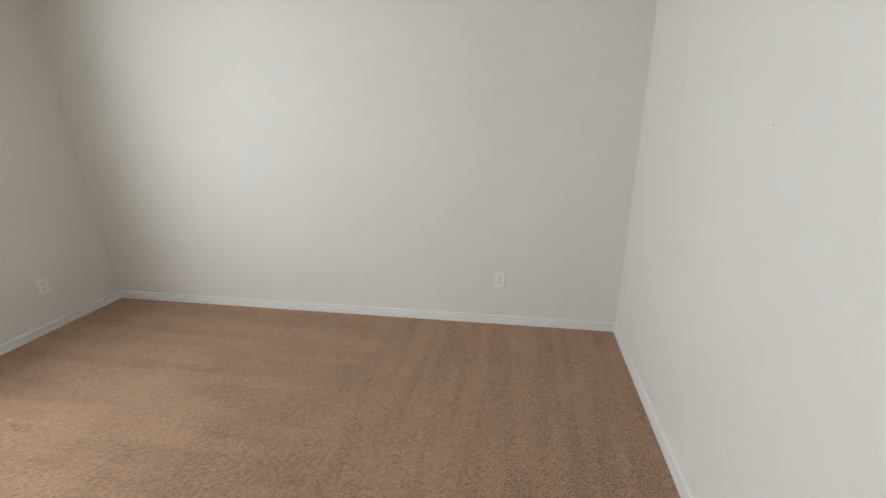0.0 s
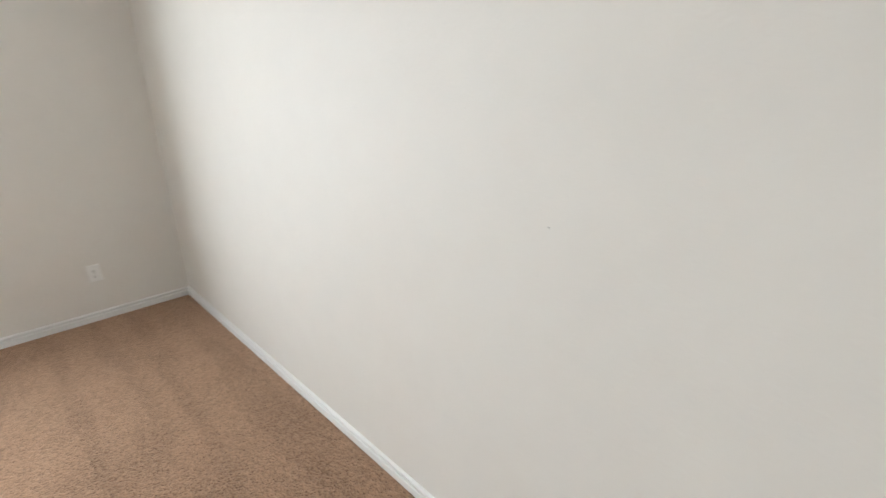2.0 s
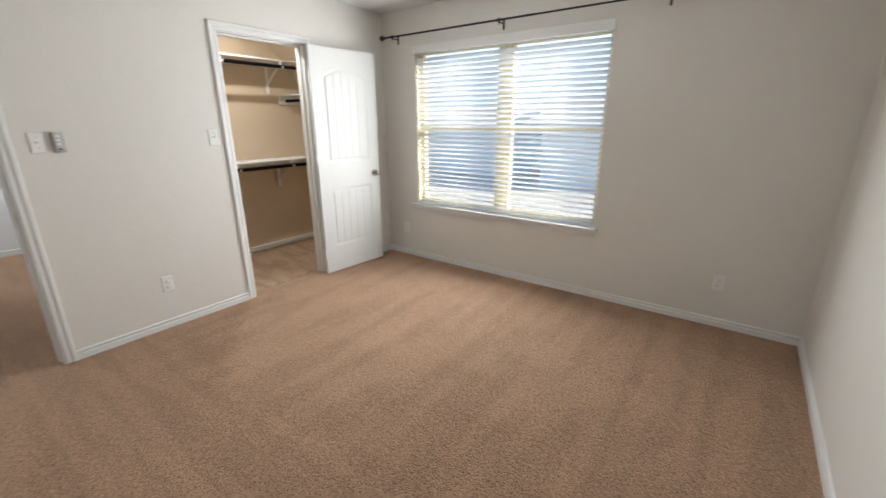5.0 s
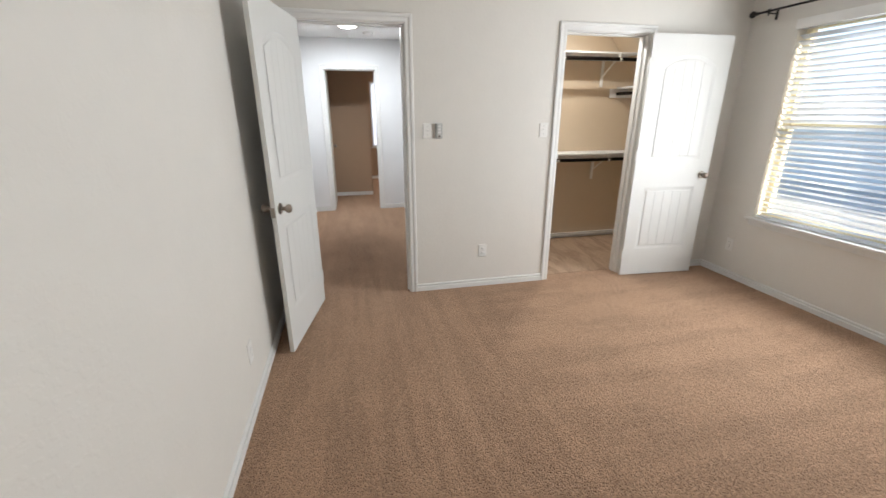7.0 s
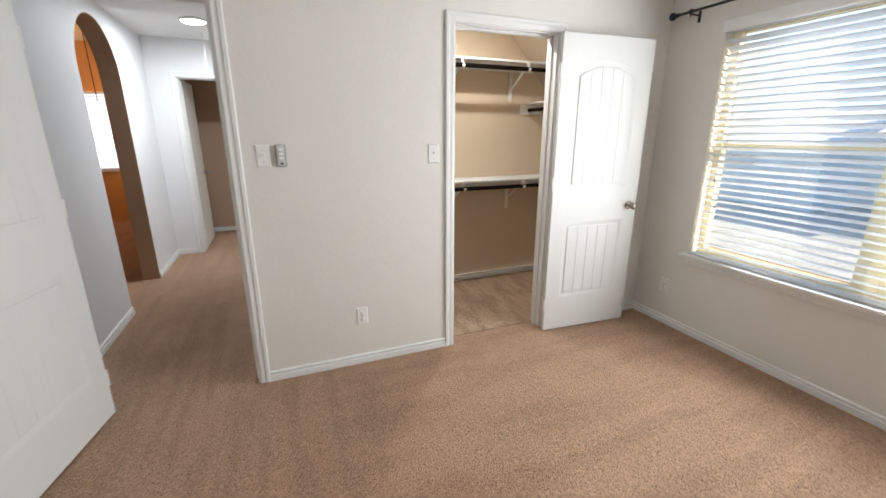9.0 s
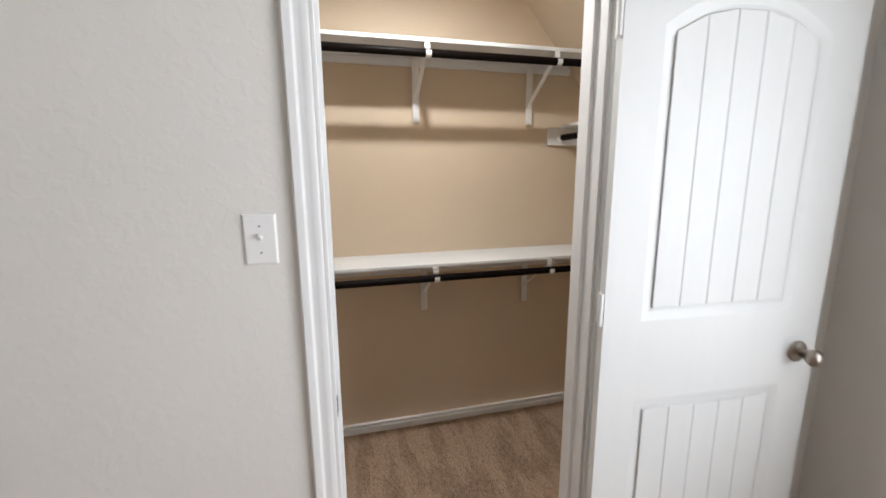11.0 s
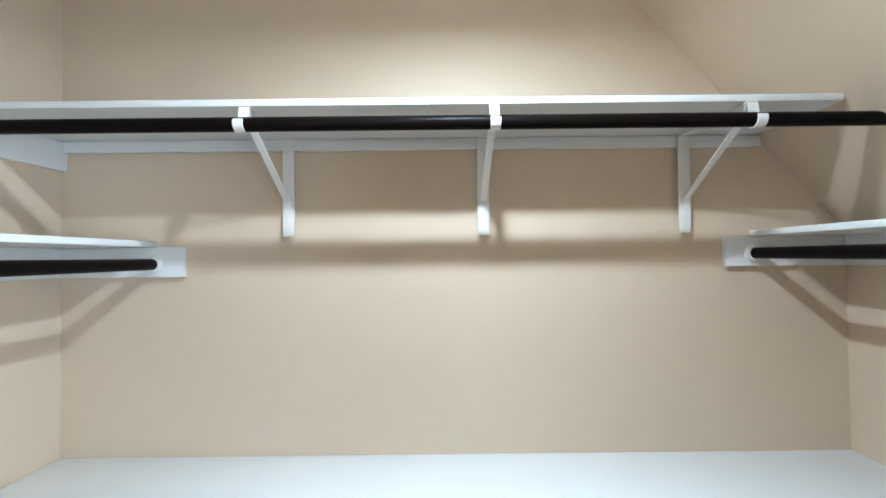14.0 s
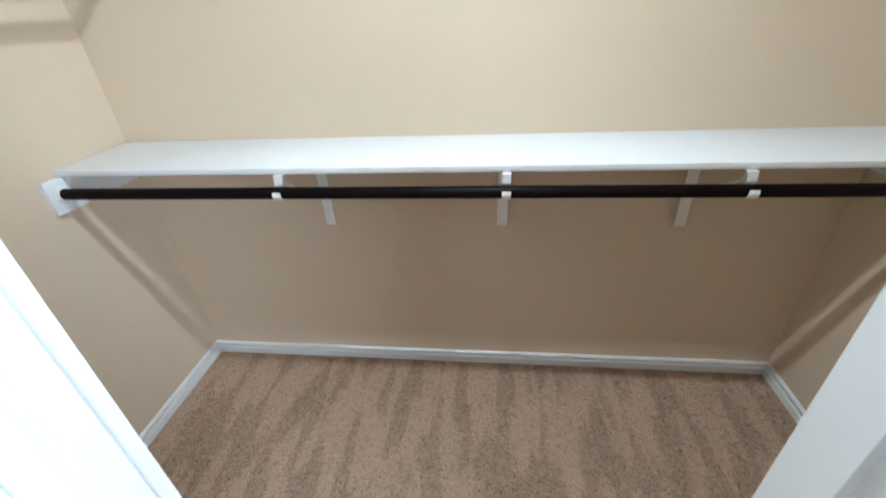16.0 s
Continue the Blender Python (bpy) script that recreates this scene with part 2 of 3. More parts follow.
def mesh_of(name, bm, material, smooth=True):
    bmesh.ops.recalc_face_normals(bm, faces=bm.faces)
    me = bpy.data.meshes.new(name)
    bm.to_mesh(me)
    bm.free()
    me.materials.append(material)
    if smooth:
        me.shade_smooth()
        me.set_sharp_from_angle(angle=radians(35))
    return me


def part(name, bm, material, parent, label=""):
    ob = new(name, mesh_of(name, bm, material))
    ob.parent = parent
    return tagged(ob, label)


def whole(name, bm, material, label, category, group="", kind=""):
    return tagged(new(name, mesh_of(name, bm, material)), label, category, group, kind)


def empty(name, place, label, category, group="", kind=""):
    ob = new(name)
    ob.location = place
    return tagged(ob, label, category, group, kind)


def structure(name, bm, material, label, category):
    return whole(name, bm, material, label, category, kind="structure")


def wall_sheet(bm, axis, c0, c1, a0, a1, z0, z1, holes=()):
    """A wall between c0 and c1 on its thin axis, running a0 to a1, with openings (a0, a1, z0, z1) cut through."""
    cuts = sorted({a0, a1, *(h[0] for h in holes), *(h[1] for h in holes)})
    for s, e in zip(cuts, cuts[1:]):
        solid, base = [], z0
        for h in sorted((h for h in holes if h[0] <= s and h[1] >= e), key=lambda h: h[2]):
            if h[2] > base:
                solid.append((base, h[2]))
            base = h[3]
        if base < z1:
            solid.append((base, z1))
        for zs, ze in solid:
            if axis == "x":
                box(bm, c0, c1, s, e, zs, ze)
            else:
                box(bm, s, e, c0, c1, zs, ze)


# ---- plan ----
WX, EX, SY, NY, TOP = -2.987, 0.70, 0.075, 4.0, 2.45      # bedroom faces
WI = -3.085                                             # the west wall's other face
E0, E1, C0, C1, HEAD = 0.28, 1.07, 2.324, 3.049, 2.048  # entry and closet openings
W0, W1, WZ0, WZ1 = -2.565, -0.712, 0.598, 2.085         # window opening
CB, CS, CN = -4.165, 1.446, 3.912                       # closet back, south and north faces
SLOPE_END, CTOP = -3.675, 2.56
SLOPE_Y = CN - 0.867 * (CTOP - 1.714)                   # where the soffit meets the closet ceiling
FAR = -6.3                                              # the hall's far wall
HS, HN = 0.07, 1.46                                     # hall faces
F0, F1 = 0.352, 1.080                                   # far doorway

bm = bmesh.new()
box(bm, -11.5, EX + 0.15, -4.5, 6.5, -0.12, 0.0)
floor = structure("floor", bm, CARPET, "tan cut-pile carpet with vacuum streaks", "carpet floor")

bm = bmesh.new()
wall_sheet(bm, "x", WI, WX, SY - 0.12, NY + 0.14, 0, TOP, [(E0, E1, 0, HEAD), (C0, C1, 0, HEAD)])
wall_west = structure("wall_west", bm, GREIGE, "greige painted wall with two door openings", "wall")
bm = bmesh.new()
wall_sheet(bm, "y", NY, NY + 0.14, WX, EX + 0.12, 0, TOP, [(W0, W1, WZ0, WZ1)])
structure("wall_north", bm, GREIGE, "greige painted wall with a wide window", "wall")
bm = bmesh.new()
box(bm, EX, EX + 0.12, SY - 0.12, NY, 0, TOP)
structure("wall_east", bm, GREIGE, "plain greige painted wall with fine texture", "wall")
bm = bmesh.new()
box(bm, WX, EX, SY - 0.12, SY, 0, TOP)
structure("wall_south", bm, GREIGE, "plain greige painted wall behind the open door", "wall")
bm = bmesh.new()
box(bm, WI, EX + 0.12, SY - 0.12, NY + 0.14, TOP, TOP + 0.1)
structure("ceiling", bm, CEIL, "white textured bedroom ceiling", "ceiling")

# closet shell
bm = bmesh.new()
box(bm, CB, WI, CS, CN, 0.0005, 0.0045)
structure("floor_closet", bm, CARPET_CLOSET, "tan closet carpet with strong vacuum streaks, coloured paler for lamplight", "carpet floor")
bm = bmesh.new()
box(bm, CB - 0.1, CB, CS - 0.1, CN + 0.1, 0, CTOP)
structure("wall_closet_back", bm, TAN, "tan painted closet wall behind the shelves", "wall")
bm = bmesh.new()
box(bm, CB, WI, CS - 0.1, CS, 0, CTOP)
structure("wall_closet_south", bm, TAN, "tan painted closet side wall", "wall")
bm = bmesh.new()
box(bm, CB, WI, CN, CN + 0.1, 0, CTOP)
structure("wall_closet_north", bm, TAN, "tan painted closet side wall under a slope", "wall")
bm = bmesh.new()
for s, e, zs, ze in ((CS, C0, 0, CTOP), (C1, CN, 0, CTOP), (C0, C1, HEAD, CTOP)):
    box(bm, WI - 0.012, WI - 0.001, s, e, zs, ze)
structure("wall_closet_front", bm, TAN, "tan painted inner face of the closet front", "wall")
bm = bmesh.new()
box(bm, CB - 0.1, WI, CS - 0.1, CN + 0.1, CTOP, CTOP + 0.1)
structure("ceiling_closet", bm, CEIL, "white closet ceiling", "ceiling")
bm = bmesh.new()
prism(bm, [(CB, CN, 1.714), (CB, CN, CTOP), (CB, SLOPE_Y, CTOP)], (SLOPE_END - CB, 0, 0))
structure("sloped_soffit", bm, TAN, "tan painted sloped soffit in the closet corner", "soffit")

# hall shell
ARCH0, ARCH1 = -5.37, -4.44
bm = bmesh.new()
wall_sheet(bm, "y", HS - 0.15, HS, FAR, WI, 0, TOP, [(ARCH0, ARCH1, 0, TOP)])
spring, rise, mid, half = 1.90, 0.43, (ARCH0 + ARCH1) / 2, (ARCH1 - ARCH0) / 2
steps = [(mid - half * math.cos(math.pi * k / 24), spring + rise * math.sin(math.pi * k / 24)) for k in range(25)]
for (xa, za), (xb, zb) in zip(steps, steps[1:]):
    prism(bm, [(xa, HS - 0.15, za), (xb, HS - 0.15, zb), (xb, HS - 0.15, TOP), (xa, HS - 0.15, TOP)], (0, 0.15, 0))
structure("wall_hall_south", bm, HALL, "pale hall wall with a rounded archway", "wall")
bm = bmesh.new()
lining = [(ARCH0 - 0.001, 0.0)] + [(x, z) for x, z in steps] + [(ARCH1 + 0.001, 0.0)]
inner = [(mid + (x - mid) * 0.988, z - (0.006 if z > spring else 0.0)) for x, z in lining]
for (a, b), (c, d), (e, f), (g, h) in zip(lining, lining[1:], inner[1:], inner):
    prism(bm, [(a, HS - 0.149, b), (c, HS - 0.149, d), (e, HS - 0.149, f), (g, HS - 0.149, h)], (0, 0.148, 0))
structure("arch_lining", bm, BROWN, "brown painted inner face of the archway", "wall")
bm = bmesh.new()
box(bm, FAR, CB - 0.1, HN, HN + 0.12, 0, TOP)
box(bm, CB - 0.1, WI, CS - 0.22, CS - 0.1, 0, TOP)
structure("wall_hall_north", bm, HALL, "pale painted hall wall", "wall")
bm = bmesh.new()
wall_sheet(bm, "x", FAR - 0.12, FAR, -4.4, 4.4, 0, TOP, [(F0, F1, 0, HEAD), (-3.0, -0.14, 0, TOP)])
structure("wall_hall_far", bm, HALL, "pale hall wall with a doorway", "wall")
bm = bmesh.new()
box(bm, FAR - 0.12, CB - 0.1, HS - 0.15, HN + 0.12, TOP, TOP + 0.1)
box(bm, CB - 0.1, WI, HS - 0.15, CS - 0.1, TOP, TOP + 0.1)
structure("ceiling_hall", bm, CEIL, "white hall ceiling", "ceiling")
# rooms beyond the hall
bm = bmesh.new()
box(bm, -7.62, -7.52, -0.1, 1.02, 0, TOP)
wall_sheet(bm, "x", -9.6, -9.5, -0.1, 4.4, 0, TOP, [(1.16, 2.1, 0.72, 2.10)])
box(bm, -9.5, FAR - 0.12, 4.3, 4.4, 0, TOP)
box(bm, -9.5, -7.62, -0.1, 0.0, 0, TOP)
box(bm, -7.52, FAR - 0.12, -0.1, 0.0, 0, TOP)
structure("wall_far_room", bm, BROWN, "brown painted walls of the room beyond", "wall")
bm = bmesh.new()
box(bm, -9.6, FAR - 0.12, -0.1, 4.4, TOP, TOP + 0.1)
structure("ceiling_far_room", bm, CEIL, "white ceiling of the room beyond", "ceiling")
bm = bmesh.new()
wall_sheet(bm, "x", -9.1, -9.0, -4.4, -0.1, 0, 2.8, [(-1.65, -0.72, 0.85, 2.08)])
box(bm, -9.0, WI, -4.4, -4.3, 0, 2.8)
box(bm, WI - 0.1, WI, -4.3, HS - 0.15, 0, 2.8)
structure("wall_side_room", bm, ORANGE, "amber painted walls of the side room", "wall")
bm = bmesh.new()
box(bm, -9.1, WI, -4.4, HS - 0.15, 2.8, 2.9)
structure("ceiling_side_room", bm, CEIL, "white ceiling of the side room", "ceiling")


# ---- trim ----
def baseboard(name, p, q, inward, label="white baseboard with a stepped top", height=0.064):
    """A moulded baseboard from p to q on the floor, thick towards inward."""
    p, q, n = Vector((*p, 0)), Vector((*q, 0)), Vector((*inward, 0))
    prof = [(0.0, 0.001), (0.015, 0.001), (0.015, 0.035), (0.0125, 0.038), (0.0025, 0.039), (0.0025, 0.049), (0.0115, 0.051), (0.0115, 0.058), (0.006, 0.062), (0.003, height), (0.0, height)]
    bm = bmesh.new()
    prism(bm, [p + n * a + Vector((0, 0, h)) for a, h in prof], q - p)
    return structure(name, bm, TRIM, label, "baseboard")


def casing(name, axis_x, out, y0, y1, top, label):
    """Moulded door casing round an opening y0..y1 on the face x = axis_x; out is +1 or -1."""
    prof = [(0.004, 0.0), (0.004, 0.009), (0.010, 0.012), (0.020, 0.012), (0.026, 0.009), (0.034, 0.010), (0.040, 0.016),
            (0.056, 0.017), (0.060, 0.013), (0.060, 0.0)]
    bm = bmesh.new()
    rings = []
    for sy, lift in ((-1, 0), (-1, 1), (1, 1), (1, 0)):
        rings.append([bm.verts.new((axis_x + out * v, (y0 - u) if sy < 0 else (y1 + u), (top + u) if lift else 0.001)) for u, v in prof])
    for a, c in zip(rings, rings[1:]):
        for k in range(len(prof)):
            j = (k + 1) % len(prof)
            bm.faces.new((a[k], a[j], c[j], c[k]))
    bm.faces.new(rings[0])
    bm.faces.new(rings[-1])
    return structure(name, bm, TRIM, label, "door casing")


def jamb(name, x0, x1, y0, y1, top, label):
    """The lining of a door opening with its stop strip."""
    lining = empty(name, (0, 0, 0), label, "door jamb", kind="structure")
    t, s = 0.006, x1 - 0.045
    for piece, a in (("side_jamb", (x0, x1, y0 - 0.001, y0 + t, 0.001, top)), ("side_jamb", (x0, x1, y1 - t, y1 + 0.001, 0.001, top)),
                     ("head_jamb", (x0, x1, y0 + t, y1 - t, top - t, top + 0.001)),
                     ("door_stop", (s - 0.035, s, y0 + t, y0 + t + 0.011, 0.001, top - t - 0.011)),
                     ("door_stop", (s - 0.035, s, y1 - t - 0.011, y1 - t, 0.001, top - t - 0.011)),
                     ("door_stop", (s - 0.035, s, y0 + t, y1 - t, top - t - 0.011, top - t))):
        bm = bmesh.new()
        box(bm, *a)
        part(piece, bm, TRIM, lining)
    return lining


casing("trim_entry", WX, 1, E0, E1, HEAD, "white moulded casing round the hall doorway")
casing("trim_closet", WX, 1, C0, C1, HEAD, "white moulded casing round the closet doorway")
casing("trim_hall_side", WI, -1, E0, E1, HEAD, "white moulded casing on the hall side")
casing("trim_hall_far", FAR, 1, F0, F1, HEAD, "white moulded casing round the far doorway")
jamb("jamb_entry", WI, WX, E0, E1, HEAD, "white door jamb with a stop strip")
jamb("jamb_closet", WI - 0.012, WX, C0, C1, HEAD, "white closet jamb with a stop strip")
jamb("jamb_hall_far", FAR - 0.12, FAR, F0, F1, HEAD, "white jamb of the far doorway")

baseboard("baseboard_west_1", (WX, E1 + 0.06), (WX, C0 - 0.06), (1, 0))
baseboard("baseboard_west_2", (WX, C1 + 0.06), (WX, NY), (1, 0))
baseboard("baseboard_west_3", (WX, SY), (WX, E0 - 0.06), (1, 0))
baseboard("baseboard_north", (WX + 0.014, NY), (EX - 0.014, NY), (0, -1))
baseboard("baseboard_east", (EX, SY), (EX, NY), (-1, 0))
baseboard("baseboard_south", (WX + 0.014, SY), (EX - 0.014, SY), (0, 1))
baseboard("baseboard_closet_back", (CB, CS), (CB, CN), (1, 0))
baseboard("baseboard_closet_south", (CB + 0.014, CS), (WI - 0.012, CS), (0, 1))
baseboard("baseboard_closet_north", (CB + 0.014, CN), (WI - 0.012, CN), (0, -1))
baseboard("baseboard_hall_south_1", (ARCH1, HS), (WI, HS), (0, 1))
baseboard("baseboard_hall_south_2", (FAR, HS), (ARCH0, HS), (0, 1))
baseboard("baseboard_hall_far_1", (FAR, HS), (FAR, F0 - 0.06), (1, 0))
baseboard("baseboard_hall_far_2", (FAR, F1 + 0.06), (FAR, HN), (1, 0))
baseboard("baseboard_hall_north", (FAR, HN), (CB - 0.1, HN), (0, -1))
baseboard("baseboard_far_room_1", (-7.52, 0.0), (-7.52, 1.02), (1, 0))
baseboard("baseboard_far_room_2", (-9.5, 1.0), (-9.5, 4.3), (1, 0))


# ---- doors ----
def door_leaf(name, width, m, label, faces=(1,), knob_faces=(1, -1)):
    """A two-panel plank-style moulded door. Local x runs from the hinge, y is out of the shown face, z is up; m is its pose."""
    H, T = 2.03, 0.035
    door = empty(name, (0, 0, 0), label, "door", kind="structure")
    door.matrix_world = m
    bm = bmesh.new()
    box(bm, 0, width, -T / 2 + 0.009, T / 2 - 0.009, 0, H)
    part("core", bm, DOOR, door)
    st, p_lo, p_hi = 0.112, (0.250, 0.815), (1.050, 1.795)
    arch = 0.085
    x0, x1 = st, width - st

    def arch_z(x):
        u = (x - x0) / (x1 - x0) * 2 - 1
        return p_hi[1] + arch * (1 - abs(u) ** 2.2)

    for f in faces:
        ya, yb = f * (T / 2 - 0.009), f * T / 2
        bm = bmesh.new()
        box(bm, 0, st, ya, yb, 0, H)
        box(bm, width - st, width, ya, yb, 0, H)
        box(bm, st, width - st, ya, yb, 0, p_lo[0])
        box(bm, st, width - st, ya, yb, p_lo[1], p_hi[0])
        n = 20
        xs = [x0 + (x1 - x0) * k / n for k in range(n + 1)]
        for a, c in zip(xs, xs[1:]):
            prism(bm, [(a, ya, arch_z(a)), (c, ya, arch_z(c)), (c, ya, H), (a, ya, H)], (0, yb - ya, 0))
        part("stiles_and_rails", bm, DOOR, door)
        # sloped sticking round the two panels
        s = 0.024
        for z0, z1, curved in ((*p_lo, False), (*p_hi, True)):
            bm = bmesh.new()
            outer = [(x0, z0), (x1, z0)] + ([(x, arch_z(x)) for x in reversed(xs)] if curved else [(x1, z1), (x0, z1)])
            inner = []
            for x, z in outer:
                u = (x - x0) / (x1 - x0)
                inner.append((x0 + s + (x1 - x0 - 2 * s) * u, z + s if z == z0 else z - s))
            a = [bm.verts.new((x, yb, z)) for x, z in outer]
            c = [bm.verts.new((x, ya + f * 0.001, z)) for x, z in inner]
            for k in range(len(a)):
                j = (k + 1) % len(a)
                bm.faces.new((a[k], a[j], c[j], c[k]))
            part("panel_moulding", bm, DOOR, door)
            # planks of the panel with bevelled edges between them
            planks = 5
            g0, g1 = x0 + s + 0.010, x1 - s - 0.010
            for k in range(planks):
                a0, a1 = g0 + (g1 - g0) * k / planks, g0 + (g1 - g0) * (k + 1) / planks
                b0, b1 = z0 + s + 0.010, z1 - s - 0.010
                t0 = arch_z(a0) - s - 0.010 if curved else b1
                t1 = arch_z(a1) - s - 0.010 if curved else b1
                e, yl, yh = 0.0020, ya + f * 0.0036, ya + f * 0.0056
                bm = bmesh.new()
                low = [bm.verts.new(p) for p in ((a0, yl, b0), (a1, yl, b0), (a1, yl, t1), (a0, yl, t0))]
                top = [bm.verts.new(p) for p in ((a0 + e, yh, b0 + e), (a1 - e, yh, b0 + e), (a1 - e, yh, t1 - e), (a0 + e, yh, t0 - e))]
                bm.faces.new(top)
                for i in range(4):
                    j = (i + 1) % 4
                    bm.faces.new((low[i], low[j], top[j], top[i]))
                part("plank", bm, DOOR, door)
    # egg knobs on round roses
    for f in knob_faces:
        turn = Matrix.Translation((width - 0.066, f * T / 2, 0.916)) @ pose(0, 0, 0, -90 * f)
        bm = bmesh.new()
        lathe(bm, [(0, 0), (0.032, 0), (0.033, 0.003), (0.030, 0.008), (0.016, 0.011), (0.0, 0.012)], turn)
        rose = part("rose", bm, NICKEL, door, "round satin nickel rose")
        bm = bmesh.new()
        lathe(bm, [(0.012, 0.008), (0.011, 0.026), (0.014, 0.031), (0.021, 0.038), (0.0255, 0.048), (0.0255, 0.056), (0.021, 0.064), (0.011, 0.069), (0, 0.070)], turn)
        part("knob", bm, NICKEL, rose, "egg-shaped satin nickel knob")
    bm = bmesh.new()
    box(bm, width - 0.0005, width + 0.0015, -0.0125, 0.0125, 0.876, 0.934)
    latch = part("latch_plate", bm, NICKEL, door, "satin nickel latch plate")
    bm = bmesh.new()
    box(bm, width, width + 0.009, -0.006, 0.006, 0.896, 0.914, bevel=0.002)
    part("latch_bolt", bm, NICKEL, latch)
    for z in (0.20, 1.09, 1.81):
        bm = bmesh.new()
        tube(bm, (-0.008, T / 2 - 0.004, z - 0.045), (-0.008, T / 2 - 0.004, z + 0.045), 0.0065, 12)
        box(bm, -0.0022, -0.0006, -0.014, 0.0135, z - 0.044, z + 0.044)
        part("hinge", bm, BRACKET, door, "painted white butt hinge")
    return door


# hall door, swung open towards the south wall; its hall face shows
d = Vector((-2.190 + 2.980, 0.207 - 0.363, 0)).normalized()
n = Vector((-d.y, d.x, 0))
m = Matrix.Translation(Vector((-2.975, 0.362, 0.012)) - n * 0.0175) @ Matrix(((d.x, n.x, 0, 0), (d.y, n.y, 0, 0), (0, 0, 1, 0), (0, 0, 0, 1)))
door_leaf("door_1", 0.785, m, "white plank-panel door standing open to the bedroom")

# closet door, folded back almost flat to the wall
d = Vector((-2.855 + 2.903, 3.742 - 3.027, 0)).normalized()
n = Vector((d.y, -d.x, 0))
m = Matrix.Translation(Vector((-2.903, 3.027, 0.012)) - n * 0.0175) @ Matrix(((d.x, n.x, 0, 0), (d.y, n.y, 0, 0), (0, 0, 1, 0), (0, 0, 0, 1)))
door_leaf("door_2", 0.715, m, "white plank-panel closet door folded back to the wall", knob_faces=(1,))

# door of the far room, swung inwards against its wall
m = Matrix.Translation((FAR - 0.135, F0 + 0.006, 0.012)) @ Matrix(((-1, 0, 0, 0), (0, -1, 0, 0), (0, 0, 1, 0), (0, 0, 0, 1)))
door_leaf("door_3", 0.71, m, "white plank-panel door open into the room beyond", faces=(-1,))

bm = bmesh.new()
box(bm, WI + 0.035, WI + 0.066, C0 + 0.0055, C0 + 0.0075, 0.838, 0.892)
strike = whole("strike_plate", bm, NICKEL, "satin nickel strike plate on the closet jamb", "strike plate")
bm = bmesh.new()
box(bm, WI + 0.042, WI + 0.061, C0 + 0.0076, C0 + 0.0084, 0.846, 0.884)
part("latch_hole", bm, DARK, strike)
bm = bmesh.new()
box(bm, WX - 0.066, WX - 0.035, E1 - 0.0075, E1 - 0.0055, 0.885, 0.945)
strike = whole("strike_plate", bm, NICKEL, "satin nickel strike plate on the hall door jamb", "strike plate")
bm = bmesh.new()
box(bm, WX - 0.056, WX - 0.044, E1 - 0.0082, E1 - 0.0076, 0.90, 0.93)
part("latch_hole", bm, DARK, strike)


# ---- window, blind and curtain rod ----
window = empty("window_1", ((W0 + W1) / 2, NY + 0.07, WZ0), "wide twin window behind a white blind", "window", kind="structure")


def put_part(name, bm, material, parent, label=""):
    ob = part(name, bm, material, parent, label)
    ob.matrix_parent_inverse = Matrix.Translation(-Vector(parent.matrix_basis.translation))
    return ob


MULL = -1.612
wy0, wy1 = NY + 0.085, NY + 0.135
for a, c in ((W0, MULL - 0.03), (MULL + 0.03, W1)):
    bm = bmesh.new()
    f = 0.045
    box(bm, a, a + f, wy0, wy1, WZ0, WZ1)
    box(bm, c - f, c, wy0, wy1, WZ0, WZ1)
    box(bm, a + f, c - f, wy0, wy1, WZ0, WZ0 + f)
    box(bm, a + f, c - f, wy0, wy1, WZ1 - f, WZ1)
    frame_part = put_part("window_frame", bm, ALMOND, window, "almond vinyl frame")
    bm = bmesh.new()
    box(bm, a + f, c - f, wy0 + 0.008, wy1 - 0.008, 1.335, 1.385, bevel=0.004)
    put_part("check_rail", bm, ALMOND, window, "almond vinyl meeting rail")
    for z0, z1 in ((WZ0 + f, 1.335), (1.385, WZ1 - f)):
        bm = bmesh.new()
        box(bm, a + f, c - f, wy0 + 0.022, wy0 + 0.027, z0, z1)
        pane = put_part("pane", bm, GLASS, window, "clear glass pane")
        pane.visible_shadow = False
bm = bmesh.new()
box(bm, MULL - 0.03, MULL + 0.03, wy0 - 0.01, wy1 + 0.005, WZ0, WZ1, bevel=0.004)
put_part("mullion", bm, ALMOND, window, "almond vinyl mullion")

bm = bmesh.new()
box(bm, W0 - 0.045, W1 + 0.035, NY - 0.045, NY, 0.576, 0.597, bevel=0.006)
box(bm, W0, W1, NY, wy0, 0.580, 0.5975)
stool = structure("window_sill", bm, TRIM, "white painted window stool with horned ends", "window sill")
bm = bmesh.new()
box(bm, W0 - 0.02, W1 + 0.012, NY - 0.016, NY, 0.528, 0.576, bevel=0.004)
structure("trim_apron", bm, TRIM, "white apron board under the window stool", "trim")

blind = empty("window_blind", ((W0 + W1) / 2, NY + 0.03, WZ1), "white slatted blind with half-open slats", "window blind")
bm = bmesh.new()
box(bm, W0 + 0.012, W1 - 0.012, NY + 0.006, NY + 0.06, 2.045, 2.082, bevel=0.002)
put_part("headrail", bm, SLAT, blind)
bm = bmesh.new()
box(bm, W0 - 0.008, W1 + 0.006, NY - 0.022, NY - 0.012, 2.043, 2.112, bevel=0.003)
box(bm, W0 - 0.008, W0 + 0.002, NY - 0.012, NY + 0.004, 2.043, 2.112)
